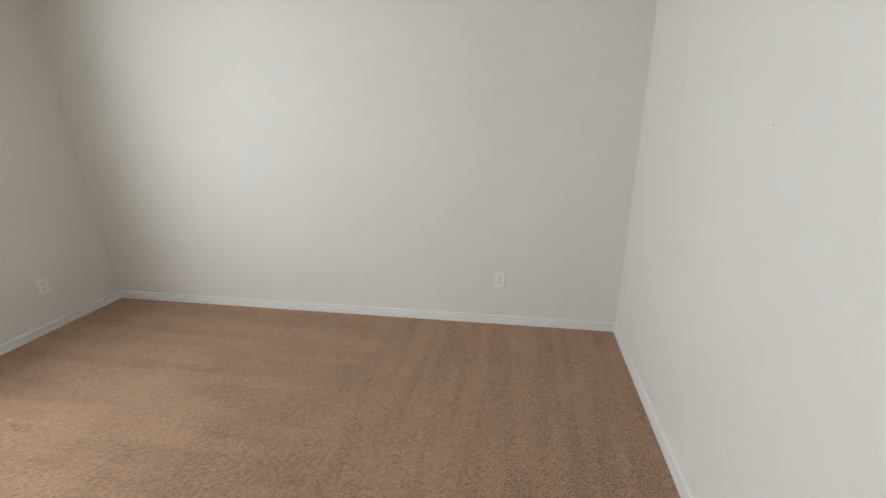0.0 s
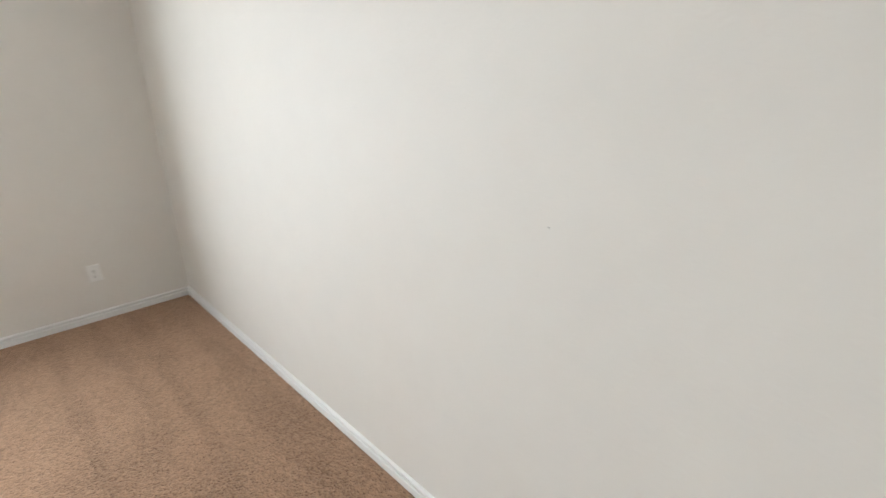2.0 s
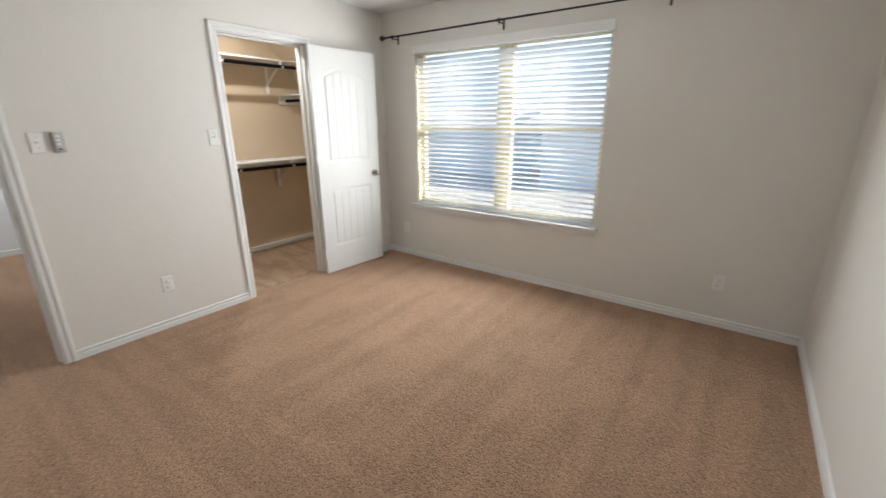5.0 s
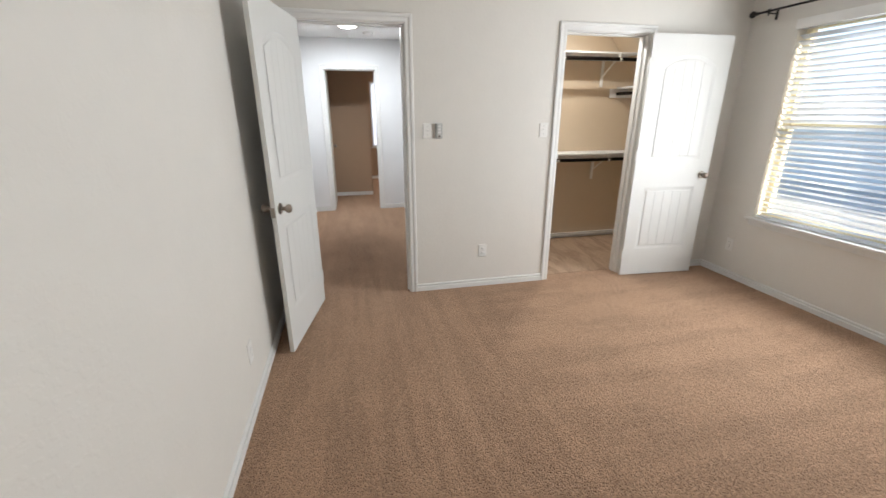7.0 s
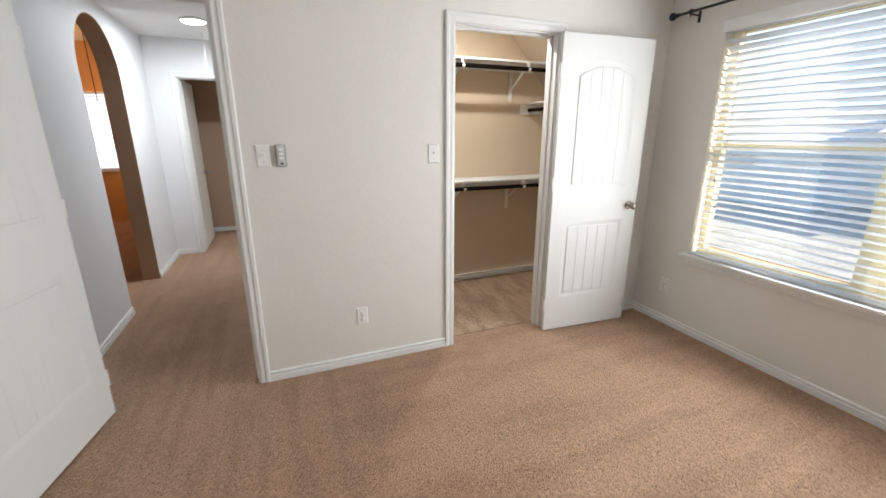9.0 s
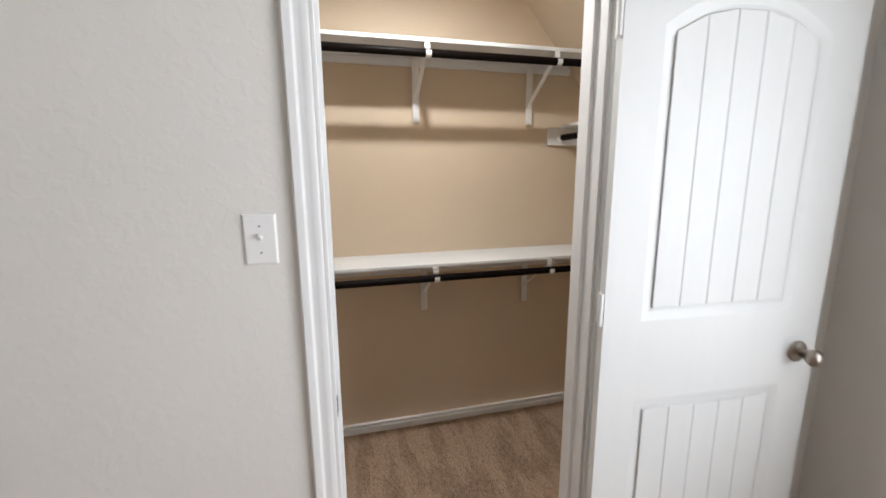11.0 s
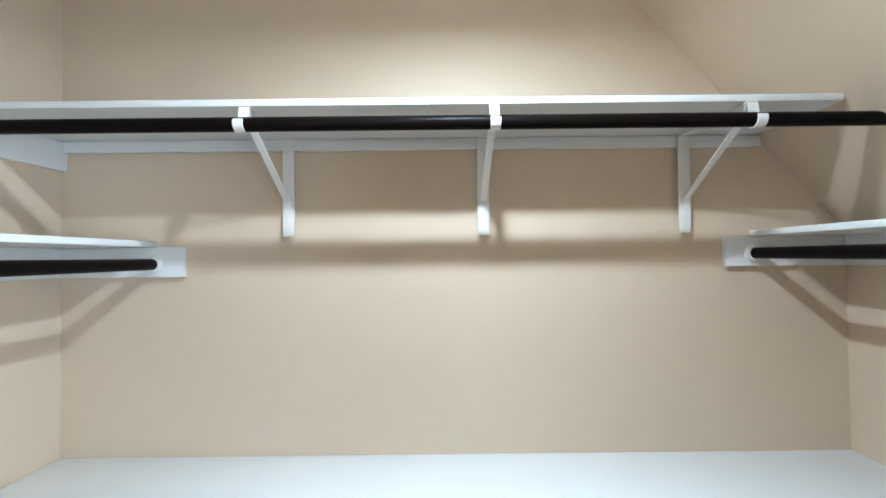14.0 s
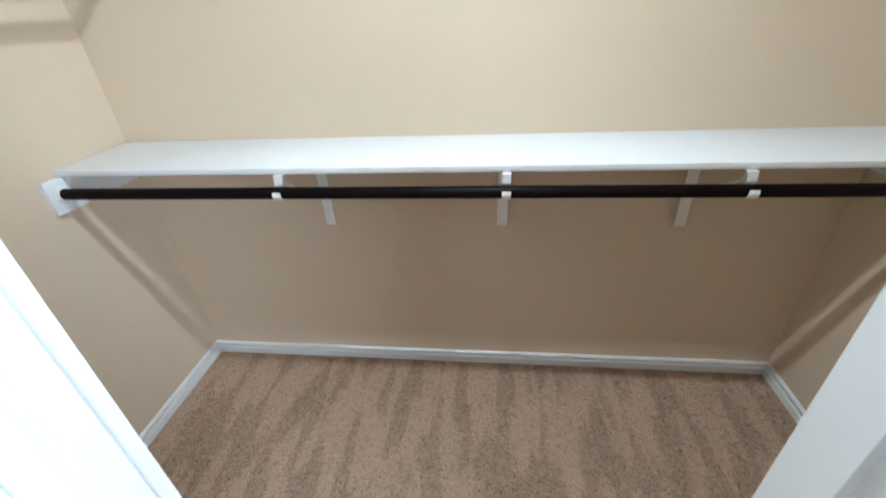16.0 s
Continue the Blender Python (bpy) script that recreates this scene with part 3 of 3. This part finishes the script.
box(bm, W1 - 0.004, W1 + 0.006, NY - 0.012, NY + 0.004, 2.043, 2.112)
put_part("valance", bm, TRIM, blind, "white valance board with returns")
pitch, tilt = 0.0432, radians(-29)
slat_y = NY + 0.032
bm = bmesh.new()
seg = 6
ring = []
for u in range(seg + 1):
    s = (u / seg - 0.5) * 0.05
    ring.append((s, 0.0022 * (1 - (2 * u / seg - 1) ** 2)))
prism(bm, [(W0 + 0.014, s, h + 0.0014) for s, h in ring] + [(W0 + 0.014, s, h - 0.0014) for s, h in reversed(ring)], (W1 - W0 - 0.028, 0, 0))
slat_mesh = mesh_of("slat", bm, SLAT)
rows = int((2.03 - 0.65) / pitch)
for k in range(rows + 1):
    slat = new("slat", slat_mesh)
    slat.parent = blind
    slat.matrix_parent_inverse = Matrix.Translation(-Vector(blind.matrix_basis.translation))
    sag = random.uniform(-0.001, 0.001)
    slat.matrix_basis = Matrix.Translation((0, slat_y, 0.650 + k * pitch + sag)) @ Matrix.Rotation(tilt + random.uniform(-0.02, 0.02), 4, "X")
bm = bmesh.new()
box(bm, W0 + 0.014, W1 - 0.014, slat_y - 0.026, slat_y + 0.026, 0.603, 0.622, bevel=0.004)
put_part("bottom_rail", bm, SLAT, blind)
for x in (W0 + 0.13, (W0 + MULL) / 2 + 0.1, MULL, (W1 + MULL) / 2 - 0.1, W1 - 0.13):
    for dy in (-0.027, 0.027):
        bm = bmesh.new()
        tube(bm, (x, slat_y + dy, 0.622), (x, slat_y + dy, 2.05), 0.0009, 6)
        put_part("ladder_cord", bm, CORD, blind)
for x, z in ((W1 - 0.09, 1.34), (W0 + 0.10, 1.15), (W0 + 0.13, 0.98)):
    bm = bmesh.new()
    tube(bm, (x, NY - 0.004, z), (x, NY - 0.004, 2.05), 0.001, 6)
    cord = put_part("pull_cord", bm, CORD, blind)
    bm = bmesh.new()
    lathe(bm, [(0, 0.03), (0.003, 0.03), (0.006, 0.012), (0.0065, 0.002), (0.004, 0), (0, 0)], Matrix.Translation((x, NY - 0.004, z - 0.028)), 12)
    tassel = put_part("tassel", bm, PLASTIC, blind, "white cord tassel")

rod = empty("curtain_rod", (-1.6, NY, 2.2), "black iron curtain rod on three wall brackets", "curtain rod")
ry, rz = NY - 0.085, 2.203
bm = bmesh.new()
tube(bm, (-2.86, ry, rz), (-1.3, ry, rz), 0.0085)
tube(bm, (-1.3, ry, rz), (-0.33, ry, rz), 0.0072)
put_part("pole", bm, BLACK, rod)
for x, s in ((-2.86, -1), (-0.33, 1)):
    bm = bmesh.new()
    lathe(bm, [(0, 0), (0.013, 0), (0.013, 0.012), (0.008, 0.016), (0.012, 0.022), (0.024, 0.034), (0.026, 0.046), (0.020, 0.058), (0.008, 0.062), (0.0, 0.063)],
          Matrix.Translation((x, ry, rz)) @ pose(0, 0, 0, 0, 90 * s, 0), 20)
    put_part("finial", bm, BLACK, rod, "black ball finial")
for x in (-2.765, -1.602, -0.375):
    bm = bmesh.new()
    box(bm, x - 0.009, x + 0.009, NY - 0.006, NY - 0.0005, rz - 0.058, rz + 0.012, bevel=0.0015)
    box(bm, x - 0.005, x + 0.005, ry - 0.004, NY - 0.006, rz - 0.020, rz - 0.012)
    lathe(bm, [(0.0125, -0.006), (0.0125, 0.006), (0.0165, 0.006), (0.0165, -0.006), (0.0125, -0.006)], Matrix.Translation((x, ry, rz)) @ pose(0, 0, 0, 0, 90, 0), 20)
    tube(bm, (x, ry, rz - 0.036), (x, ry, rz - 0.012), 0.004, 10)
    put_part("bracket", bm, BLACK, rod, "black iron wall bracket")


# ---- outlets and switches ----
def on_wall(place, way):
    """Pose with local z out of the wall, y up."""
    z = Vector((*way, 0))
    x = Vector((0, 0, 1)).cross(z)
    return Matrix.Translation(place) @ Matrix(((x.x, 0, z.x, 0), (x.y, 0, z.y, 0), (0, 1, 0, 0), (0, 0, 0, 1)))


def plate(bm):
    w, h = 0.035, 0.057
    low = [bm.verts.new((a * w, c * h, 0.0)) for a, c in ((-1, -1), (1, -1), (1, 1), (-1, 1))]
    mid_ring = [bm.verts.new((a * w, c * h, 0.0025)) for a, c in ((-1, -1), (1, -1), (1, 1), (-1, 1))]
    top = [bm.verts.new((a * (w - 0.004), c * (h - 0.004), 0.0058)) for a, c in ((-1, -1), (1, -1), (1, 1), (-1, 1))]
    bm.faces.new(top)
    for p, q in ((low, mid_ring), (mid_ring, top)):
        for k in range(4):
            bm.faces.new((p[k], p[(k + 1) % 4], q[(k + 1) % 4], q[k]))


def outlet(place, way, label):
    ob = empty("wall_outlet", (0, 0, 0), label, "outlet", "wall outlets")
    ob.matrix_world = on_wall(place, way)
    bm = bmesh.new()
    plate(bm)
    part("cover_plate", bm, PLASTIC, ob)
    for dy in (-0.0195, 0.0195):
        bm = bmesh.new()
        lathe(bm, [(0.0165, 0.004), (0.0165, 0.0072), (0.0155, 0.0078), (0, 0.0078)], Matrix.Translation((0, dy, 0)) @ Matrix.Diagonal((1, 0.86, 1, 1)), 24)
        socket = part("receptacle", bm, PLASTIC, ob)
        for dx, hh in ((-0.006, 0.0045), (0.006, 0.0035)):
            bm = bmesh.new()
            box(bm, dx - 0.0011, dx + 0.0011, dy - hh + 0.002, dy + hh + 0.002, 0.0074, 0.0081)
            part("slot", bm, DARK, socket)
        bm = bmesh.new()
        lathe(bm, [(0.0022, 0.0074), (0.0022, 0.0081), (0, 0.0081)], Matrix.Translation((0, dy - 0.0075, 0)), 10)
        part("slot", bm, DARK, socket)
    bm = bmesh.new()
    lathe(bm, [(0.003, 0.005), (0.0028, 0.0066), (0, 0.0068)], Matrix.Identity(4), 12)
    part("screw", bm, NICKEL, ob)
    return ob


def switch(place, way, label):
    ob = empty("light_switch", (0, 0, 0), label, "light switch", "light switches")
    ob.matrix_world = on_wall(place, way)
    bm = bmesh.new()
    plate(bm)
    part("cover_plate", bm, PLASTIC, ob)
    bm = bmesh.new()
    box(bm, -0.0055, 0.0055, -0.012, 0.012, 0.005, 0.0066)
    part("toggle_frame", bm, PLASTIC, ob)
    bm = bmesh.new()
    box(bm, -0.0045, 0.0045, -0.004, 0.004, 0.004, 0.019, pose(0, 0, 0, -28), bevel=0.0015)
    part("toggle", bm, PLASTIC, ob)
    for dy in (-0.030, 0.030):
        bm = bmesh.new()
        lathe(bm, [(0.003, 0.005), (0.0028, 0.0066), (0, 0.0068)], Matrix.Translation((0, dy, 0)), 12)
        part("screw", bm, GREY, ob)
    return ob


outlet((WX, 1.700, 0.326), (1, 0), "white duplex outlet between the two doorways")
outlet((0.190, NY, 0.328), (0, -1), "white duplex outlet beside the window")
outlet((-2.72, NY, 0.300), (0, -1), "white duplex outlet under the window's end")
outlet((EX, 0.850, 0.335), (-1, 0), "white duplex outlet on the long plain wall")
outlet((-1.765, SY, 0.305), (0, 1), "white duplex outlet beyond the open door")
switch((WX, 1.232, 1.323), (1, 0), "white toggle switch beside the hall doorway")
switch((WX, 2.188, 1.320), (1, 0), "white toggle switch beside the closet doorway")

remote = empty("fan_remote", (0, 0, 0), "grey fan remote in a wall cradle", "remote control")
remote.matrix_world = on_wall((WX, 1.319, 1.322), (1, 0))
bm = bmesh.new()
box(bm, -0.027, 0.027, -0.057, 0.057, 0, 0.012, bevel=0.004)
part("cradle", bm, GREY, remote)
bm = bmesh.new()
box(bm, -0.019, 0.019, -0.050, 0.056, 0.010, 0.024, bevel=0.005)
body_part = part("body", bm, mat("pale_grey_plastic", (0.52, 0.52, 0.50), 0.4), remote)
for dy in (0.034, 0.012, -0.010):
    bm = bmesh.new()
    box(bm, -0.010, 0.010, dy - 0.006, dy + 0.006, 0.0235, 0.026, bevel=0.001)
    part("button", bm, PLASTIC, body_part)
bm = bmesh.new()
box(bm, -0.006, 0.010, -0.043, -0.033, 0.0235, 0.0262, bevel=0.001)
part("button", bm, DARK, body_part, "black button")


# ---- closet shelving ----
def shelf_board(name, x0, x1, y0, y1, top, label):
    bm = bmesh.new()
    box(bm, x0, x1, y0, y1, top - 0.018, top, bevel=0.003)
    return whole(name, bm, SHELF, label, "shelf", "closet shelves")


def cleat(x0, x1, y0, y1, z0, z1, label):
    bm = bmesh.new()
    box(bm, x0, x1, y0, y1, z0, z1, bevel=0.002)
    return whole("shelf_cleat", bm, SHELF, label, "shelf cleat", "shelf cleats")


def closet_rod(p, q, label):
    bm = bmesh.new()
    tube(bm, p, q, 0.0172, 24)
    return whole("closet_rod", bm, ROD, label, "closet rod", "closet rods")


def socket_ring(place, way):
    bm = bmesh.new()
    lathe(bm, [(0.0165, 0.0), (0.026, 0.0), (0.027, 0.004), (0.0225, 0.011), (0.0172, 0.012), (0.0165, 0.0)],
          Matrix.Translation(place) @ Vector(way).to_track_quat("Z", "Y").to_matrix().to_4x4(), 24)
    return whole("rod_socket", bm, PLASTIC, "round white socket holding the rod end", "rod socket", "rod sockets")


def strap(bm, pts, w):
    """A flat bent strap through (forward, up) points, w wide along local x, 2.4 mm thick."""
    h, rings = 0.0012, []
    for k, (a, b) in enumerate(pts):
        p, q = pts[max(k - 1, 0)], pts[min(k + 1, len(pts) - 1)]
        v = Vector((q[0] - p[0], q[1] - p[1])).normalized()
        ny, nz = -v.y * h, v.x * h
        rings.append([bm.verts.new(c) for c in ((-w / 2, a + ny, b + nz), (w / 2, a + ny, b + nz), (w / 2, a - ny, b - nz), (-w / 2, a - ny, b - nz))])
    for c, d in zip(rings, rings[1:]):
        for k in range(4):
            bm.faces.new((c[k], c[(k + 1) % 4], d[(k + 1) % 4], d[k]))
    bm.faces.new(rings[0])
    bm.faces.new(rings[-1])


def shelf_bracket(m, rod_forward, rod_drop, length=0.30):
    """A shelf-and-rod bracket. Local y is away from the wall, z is up, the origin on the wall at the shelf's underside."""
    ob = empty("shelf_bracket", (0, 0, 0), "white metal shelf and rod bracket", "shelf bracket", "shelf brackets")
    ob.matrix_world = m
    bm = bmesh.new()
    box(bm, -0.018, 0.018, 0.0185, 0.0225, -length, -0.004, bevel=0.001)
    upright = part("upright", bm, BRACKET, ob)
    for z in (-length + 0.025, -length + 0.045, -0.045):
        bm = bmesh.new()
        lathe(bm, [(0.0045, 0.0), (0.004, 0.0025), (0, 0.003)], Matrix.Translation((0, 0.0225, z)) @ pose(0, 0, 0, -90), 10)
        part("screw", bm, BRACKET, upright)
    bm = bmesh.new()
    strap(bm, [(0.018, -0.003), (rod_forward - 0.008, -0.003)], 0.023)
    part("arm", bm, BRACKET, ob)
    bm = bmesh.new()
    strap(bm, [(0.0225, -length + 0.085), (0.028, -length + 0.105), (rod_forward - 0.034, -0.030), (rod_forward - 0.020, -0.004)], 0.019)
    part("brace", bm, BRACKET, ob)
    # the hook that wraps under the rod
    c, dz, r = rod_forward, -rod_drop, 0.0192
    pts = [(c - 0.030, -0.004), (c - 0.012, -0.005), (c - 0.008, dz + r + 0.004)]
    pts += [(c + r * math.cos(a), dz + r * math.sin(a)) for a in [radians(g) for g in range(125, 386, 20)]]
    bm = bmesh.new()
    strap(bm, pts, 0.024)
    part("hook", bm, BRACKET, ob)
    return ob


FRONT = CB + 0.297
U_TOP, L_TOP = 2.038, 1.034
slope_y = lambda z: CN - (z - 1.714) * 0.867
# upper run
cleat(CB, CB + 0.018, CS + 0.018, 3.640, U_TOP - 0.054, U_TOP - 0.019, "white cleat board under the upper shelf")
cleat(CB, CB + 0.36, CS, CS + 0.018, U_TOP - 0.110, U_TOP - 0.019, "white end cleat under the upper shelf")
shelf_board("closet_shelf", CB, FRONT, CS, slope_y(U_TOP) - 0.004, U_TOP, "long white upper shelf ending at the slope")
RX, UZ, LZ = CB + 0.318, 1.968, 0.968
closet_rod((RX, CS + 0.02, UZ), (RX, slope_y(UZ) + 0.012, UZ), "dark stained rod under the upper shelf")
socket_ring((RX, CS + 0.018, UZ), (0, 1, 0))
# lower run
cleat(CB, CB + 0.018, CS + 0.018, CN - 0.018, L_TOP - 0.110, L_TOP - 0.019, "white cleat board under the lower shelf")
for y0, y1 in ((CS, CS + 0.018), (CN - 0.018, CN)):
    cleat(CB, CB + 0.357, y0, y1, L_TOP - 0.122, L_TOP - 0.019, "white end cleat under the lower shelf")
shelf_board("closet_shelf", CB, FRONT, CS, CN, L_TOP, "long white lower shelf across the closet")
closet_rod((RX, CS + 0.02, LZ), (RX, CN - 0.02, LZ), "dark stained rod under the lower shelf")
socket_ring((RX, CS + 0.018, LZ), (0, 1, 0))
socket_ring((RX, CN - 0.018, LZ), (0, -1, 0))
to_room = pose(0, 0, 0, 0, 0, -90)
for y in (2.168, 2.772, 3.397):
    shelf_bracket(Matrix.Translation((CB, y, U_TOP - 0.018)) @ to_room, RX - CB, U_TOP - 0.018 - UZ, 0.304)
for y in (2.162, 2.800, 3.402):
    shelf_bracket(Matrix.Translation((CB, y, L_TOP - 0.018)) @ to_room, RX - CB, L_TOP - 0.018 - LZ, 0.305)
# side runs
for side, wall_y, S_TOP, reach in ((1, CS, 1.706, 0.393), (-1, CN, 1.722, 0.388)):
    front_y, rod_y = wall_y + side * 0.300, wall_y + side * 0.305
    lo, hi = sorted((wall_y, wall_y + side * reach))
    cleat(CB, CB + 0.018, lo, hi, S_TOP - 0.112, S_TOP - 0.019, "white end cleat under the side shelf")
    lo, hi = sorted((wall_y, wall_y + side * 0.018))
    cleat(CB + 0.018, WI - 0.013, lo, hi, S_TOP - 0.110, S_TOP - 0.019, "white cleat board under the side shelf")
    lo, hi = sorted((wall_y, front_y))
    shelf_board("closet_shelf", CB, WI - 0.014, lo, hi, S_TOP, "white side shelf on cleats")
    closet_rod((CB + 0.02, rod_y, S_TOP - 0.072), (WI - 0.02, rod_y, S_TOP - 0.072), "dark stained rod under the side shelf")
    socket_ring((CB + 0.018, rod_y, S_TOP - 0.072), (1, 0, 0))
    shelf_bracket(Matrix.Translation((-3.485, wall_y, S_TOP - 0.018)) @ pose(0, 0, 0, 0, 0, 0 if side > 0 else 180), 0.305, 0.054)

# ---- ceiling lamps ----
def dome_lamp(place, radius, label, strength, stem=0.0):
    ob = empty("ceiling_lamp", place, label, "ceiling lamp", "ceiling lamps")
    bm = bmesh.new()
    lathe(bm, [(0, 0), (radius, 0), (radius + 0.008, -0.006), (radius + 0.008, -0.016), (radius, -0.020), (0, -0.020)], Matrix.Identity(4), 40)
    part("ring", bm, TRIM, ob)
    if stem:
        bm = bmesh.new()
        lathe(bm, [(0, 0), (0.012, 0), (0.012, stem - 0.02), (0.055, stem - 0.016), (0.058, stem), (0, stem)], Matrix.Identity(4), 24)
        part("stem", bm, TRIM, ob)
    bm = bmesh.new()
    lathe(bm, [(radius - 0.004, -0.0205), (radius * 0.8, -0.030), (radius * 0.45, -0.036), (0, -0.038)], Matrix.Identity(4), 40)
    part("diffuser", bm, glow("lamp_diffuser", (1.0, 0.97, 0.92), strength), ob, "frosted glowing diffuser")
    return ob


dome_lamp((-3.42, 2.70, CTOP - 0.13), 0.14, "round white ceiling lamp in the closet", 1.2, 0.13)
dome_lamp((-5.35, 0.72, TOP), 0.105, "round lit ceiling lamp in the hall", 14.0)
bm = bmesh.new()
lathe(bm, [(0, 0), (0.065, 0), (0.068, -0.012), (0.060, -0.030), (0.045, -0.036), (0, -0.037)], Matrix.Translation((-5.8, 0.98, TOP)), 32)
whole("smoke_detector", bm, PLASTIC, "round white smoke detector on the hall ceiling", "smoke detector")
bm = bmesh.new()
tube(bm, (-5.9, 0.72, 2.10), (-5.9, 0.72, TOP), 0.0032, 6)
lathe(bm, [(0, 0), (0.006, 0.002), (0.007, 0.015), (0.003, 0.03), (0, 0.031)], Matrix.Translation((-5.9, 0.72, 2.075)), 12)
whole("attic_pull_cord", bm, CORD, "thin white pull cord hanging from the hall ceiling", "pull cord")

# ---- outdoors ----
GRASS = mat("pale_concrete", (0.66, 0.67, 0.66), 0.9, grain=0.3, scale=20)
SIDING = mat("blue_grey_siding", (0.80, 0.92, 1.0), 0.7, grain=0.08, scale=4)
ROOF = mat("grey_shingles", (0.90, 0.92, 0.95), 0.9, grain=0.08, scale=12)
bm = bmesh.new()
box(bm, -60, 60, NY + 0.4, 90, -0.5, -0.3)
structure("ground", bm, GRASS, "pale sunlit concrete outside the window", "ground")


def neighbour(x0, x1, y0, y1, eaves, ridge):
    house = empty("neighbour_house", (0, 0, 0), "pale blue sided house across the yard", "house", "neighbouring houses")
    bm = bmesh.new()
    box(bm, x0, x1, y0, y1, -0.3, eaves)
    part("wall", bm, SIDING, house)
    bm = bmesh.new()
    prism(bm, [(x0 - 0.4, y0 - 0.4, eaves), (x0 - 0.4, y1 + 0.4, eaves), (x0 - 0.4, (y0 + y1) / 2, ridge)], (x1 - x0 + 0.8, 0, 0))
    part("roof", bm, ROOF, house)


neighbour(-9.4, -6.0, 12.5, 18.0, 1.25, 2.0)
neighbour(-4.4, -1.2, 11.5, 17.0, 1.35, 2.2)

bm = bmesh.new()
box(bm, -60, 60, 30, 30.1, -0.3, 10.5)
structure("backdrop", bm, glow("bright_hazy_sky", (0.70, 0.86, 1.0), 0.62), "bright hazy sky beyond the houses", "backdrop")


# ---- windows of the rooms beyond the hall ----
DAY = glow("daylit_window_pane", (0.90, 0.92, 1.0), 1.1)


def far_window(name, x, y0, y1, z0, z1, label):
    win = empty(name, (0, 0, 0), label, "window", kind="structure")
    bm = bmesh.new()
    box(bm, x - 0.08, x - 0.05, y0, y0 + 0.04, z0, z1)
    box(bm, x - 0.08, x - 0.05, y1 - 0.04, y1, z0, z1)
    box(bm, x - 0.08, x - 0.05, y0 + 0.04, y1 - 0.04, z0, z0 + 0.04)
    box(bm, x - 0.08, x - 0.05, y0 + 0.04, y1 - 0.04, z1 - 0.04, z1)
    part("window_frame", bm, TRIM, win)
    bm = bmesh.new()
    box(bm, x - 0.07, x - 0.065, y0 + 0.04, y1 - 0.04, z0 + 0.04, z1 - 0.04)
    part("pane", bm, DAY, win, "bright daylit pane")
    bm = bmesh.new()
    box(bm, x, x + 0.03, y0 - 0.03, y1 + 0.03, z0 - 0.025, z0 - 0.002, bevel=0.004)
    part("window_sill", bm, TRIM, win)
    bm = bmesh.new()
    box(bm, -0.02, 0.02, y0 + 0.006, y1 - 0.006, -0.0012, 0.0012, pose(0, 0, 0, 0, 35, 0))
    one = mesh_of("slat", bm, SLAT)
    k = z0 + 0.03
    while k < z1 - 0.02:
        slat = new("slat", one)
        slat.parent = win
        slat.location = (x - 0.025, 0, k)
        k += 0.043


far_window("window_2", -9.5, 1.16, 2.10, 0.72, 2.10, "blind-covered window of the room beyond")
far_window("window_3", -9.0, -1.65, -0.72, 0.85, 2.08, "blind-covered window of the side room")
lamp = empty("hanging_lamp", (-8.1, -0.95, 2.8), "warm glowing globe lamp on a thin stem", "hanging lamp")
bm = bmesh.new()
tube(bm, (0, 0, -0.95), (0, 0, 0), 0.006, 10)
part("stem", bm, BLACK, lamp)
bm = bmesh.new()
lathe(bm, [(0.075 * math.sin(math.pi * k / 14), -1.02 - 0.075 * math.cos(math.pi * k / 14)) for k in range(15)], Matrix.Identity(4), 24)
part("globe", bm, glow("amber_globe", (1.0, 0.50, 0.17), 75.0), lamp, "glowing amber glass globe")


# ---- picture nails ----
for place, way in (((EX, 1.118, 1.196), (-1, 0.3, -0.5)), ((-0.584, SY, 1.382), (0.2, 1, -0.3))):
    bm = bmesh.new()
    lathe(bm, [(0, -0.004), (0.0008, -0.004), (0.0008, 0.0012), (0.0015, 0.0012), (0.0013, 0.002), (0, 0.0022)],
          Matrix.Translation(place) @ Vector(way).to_track_quat("Z", "Y").to_matrix().to_4x4(), 10)
    whole("nail", bm, DARK, "small dark picture nail stuck in the painted wall", "nail", "picture nails")
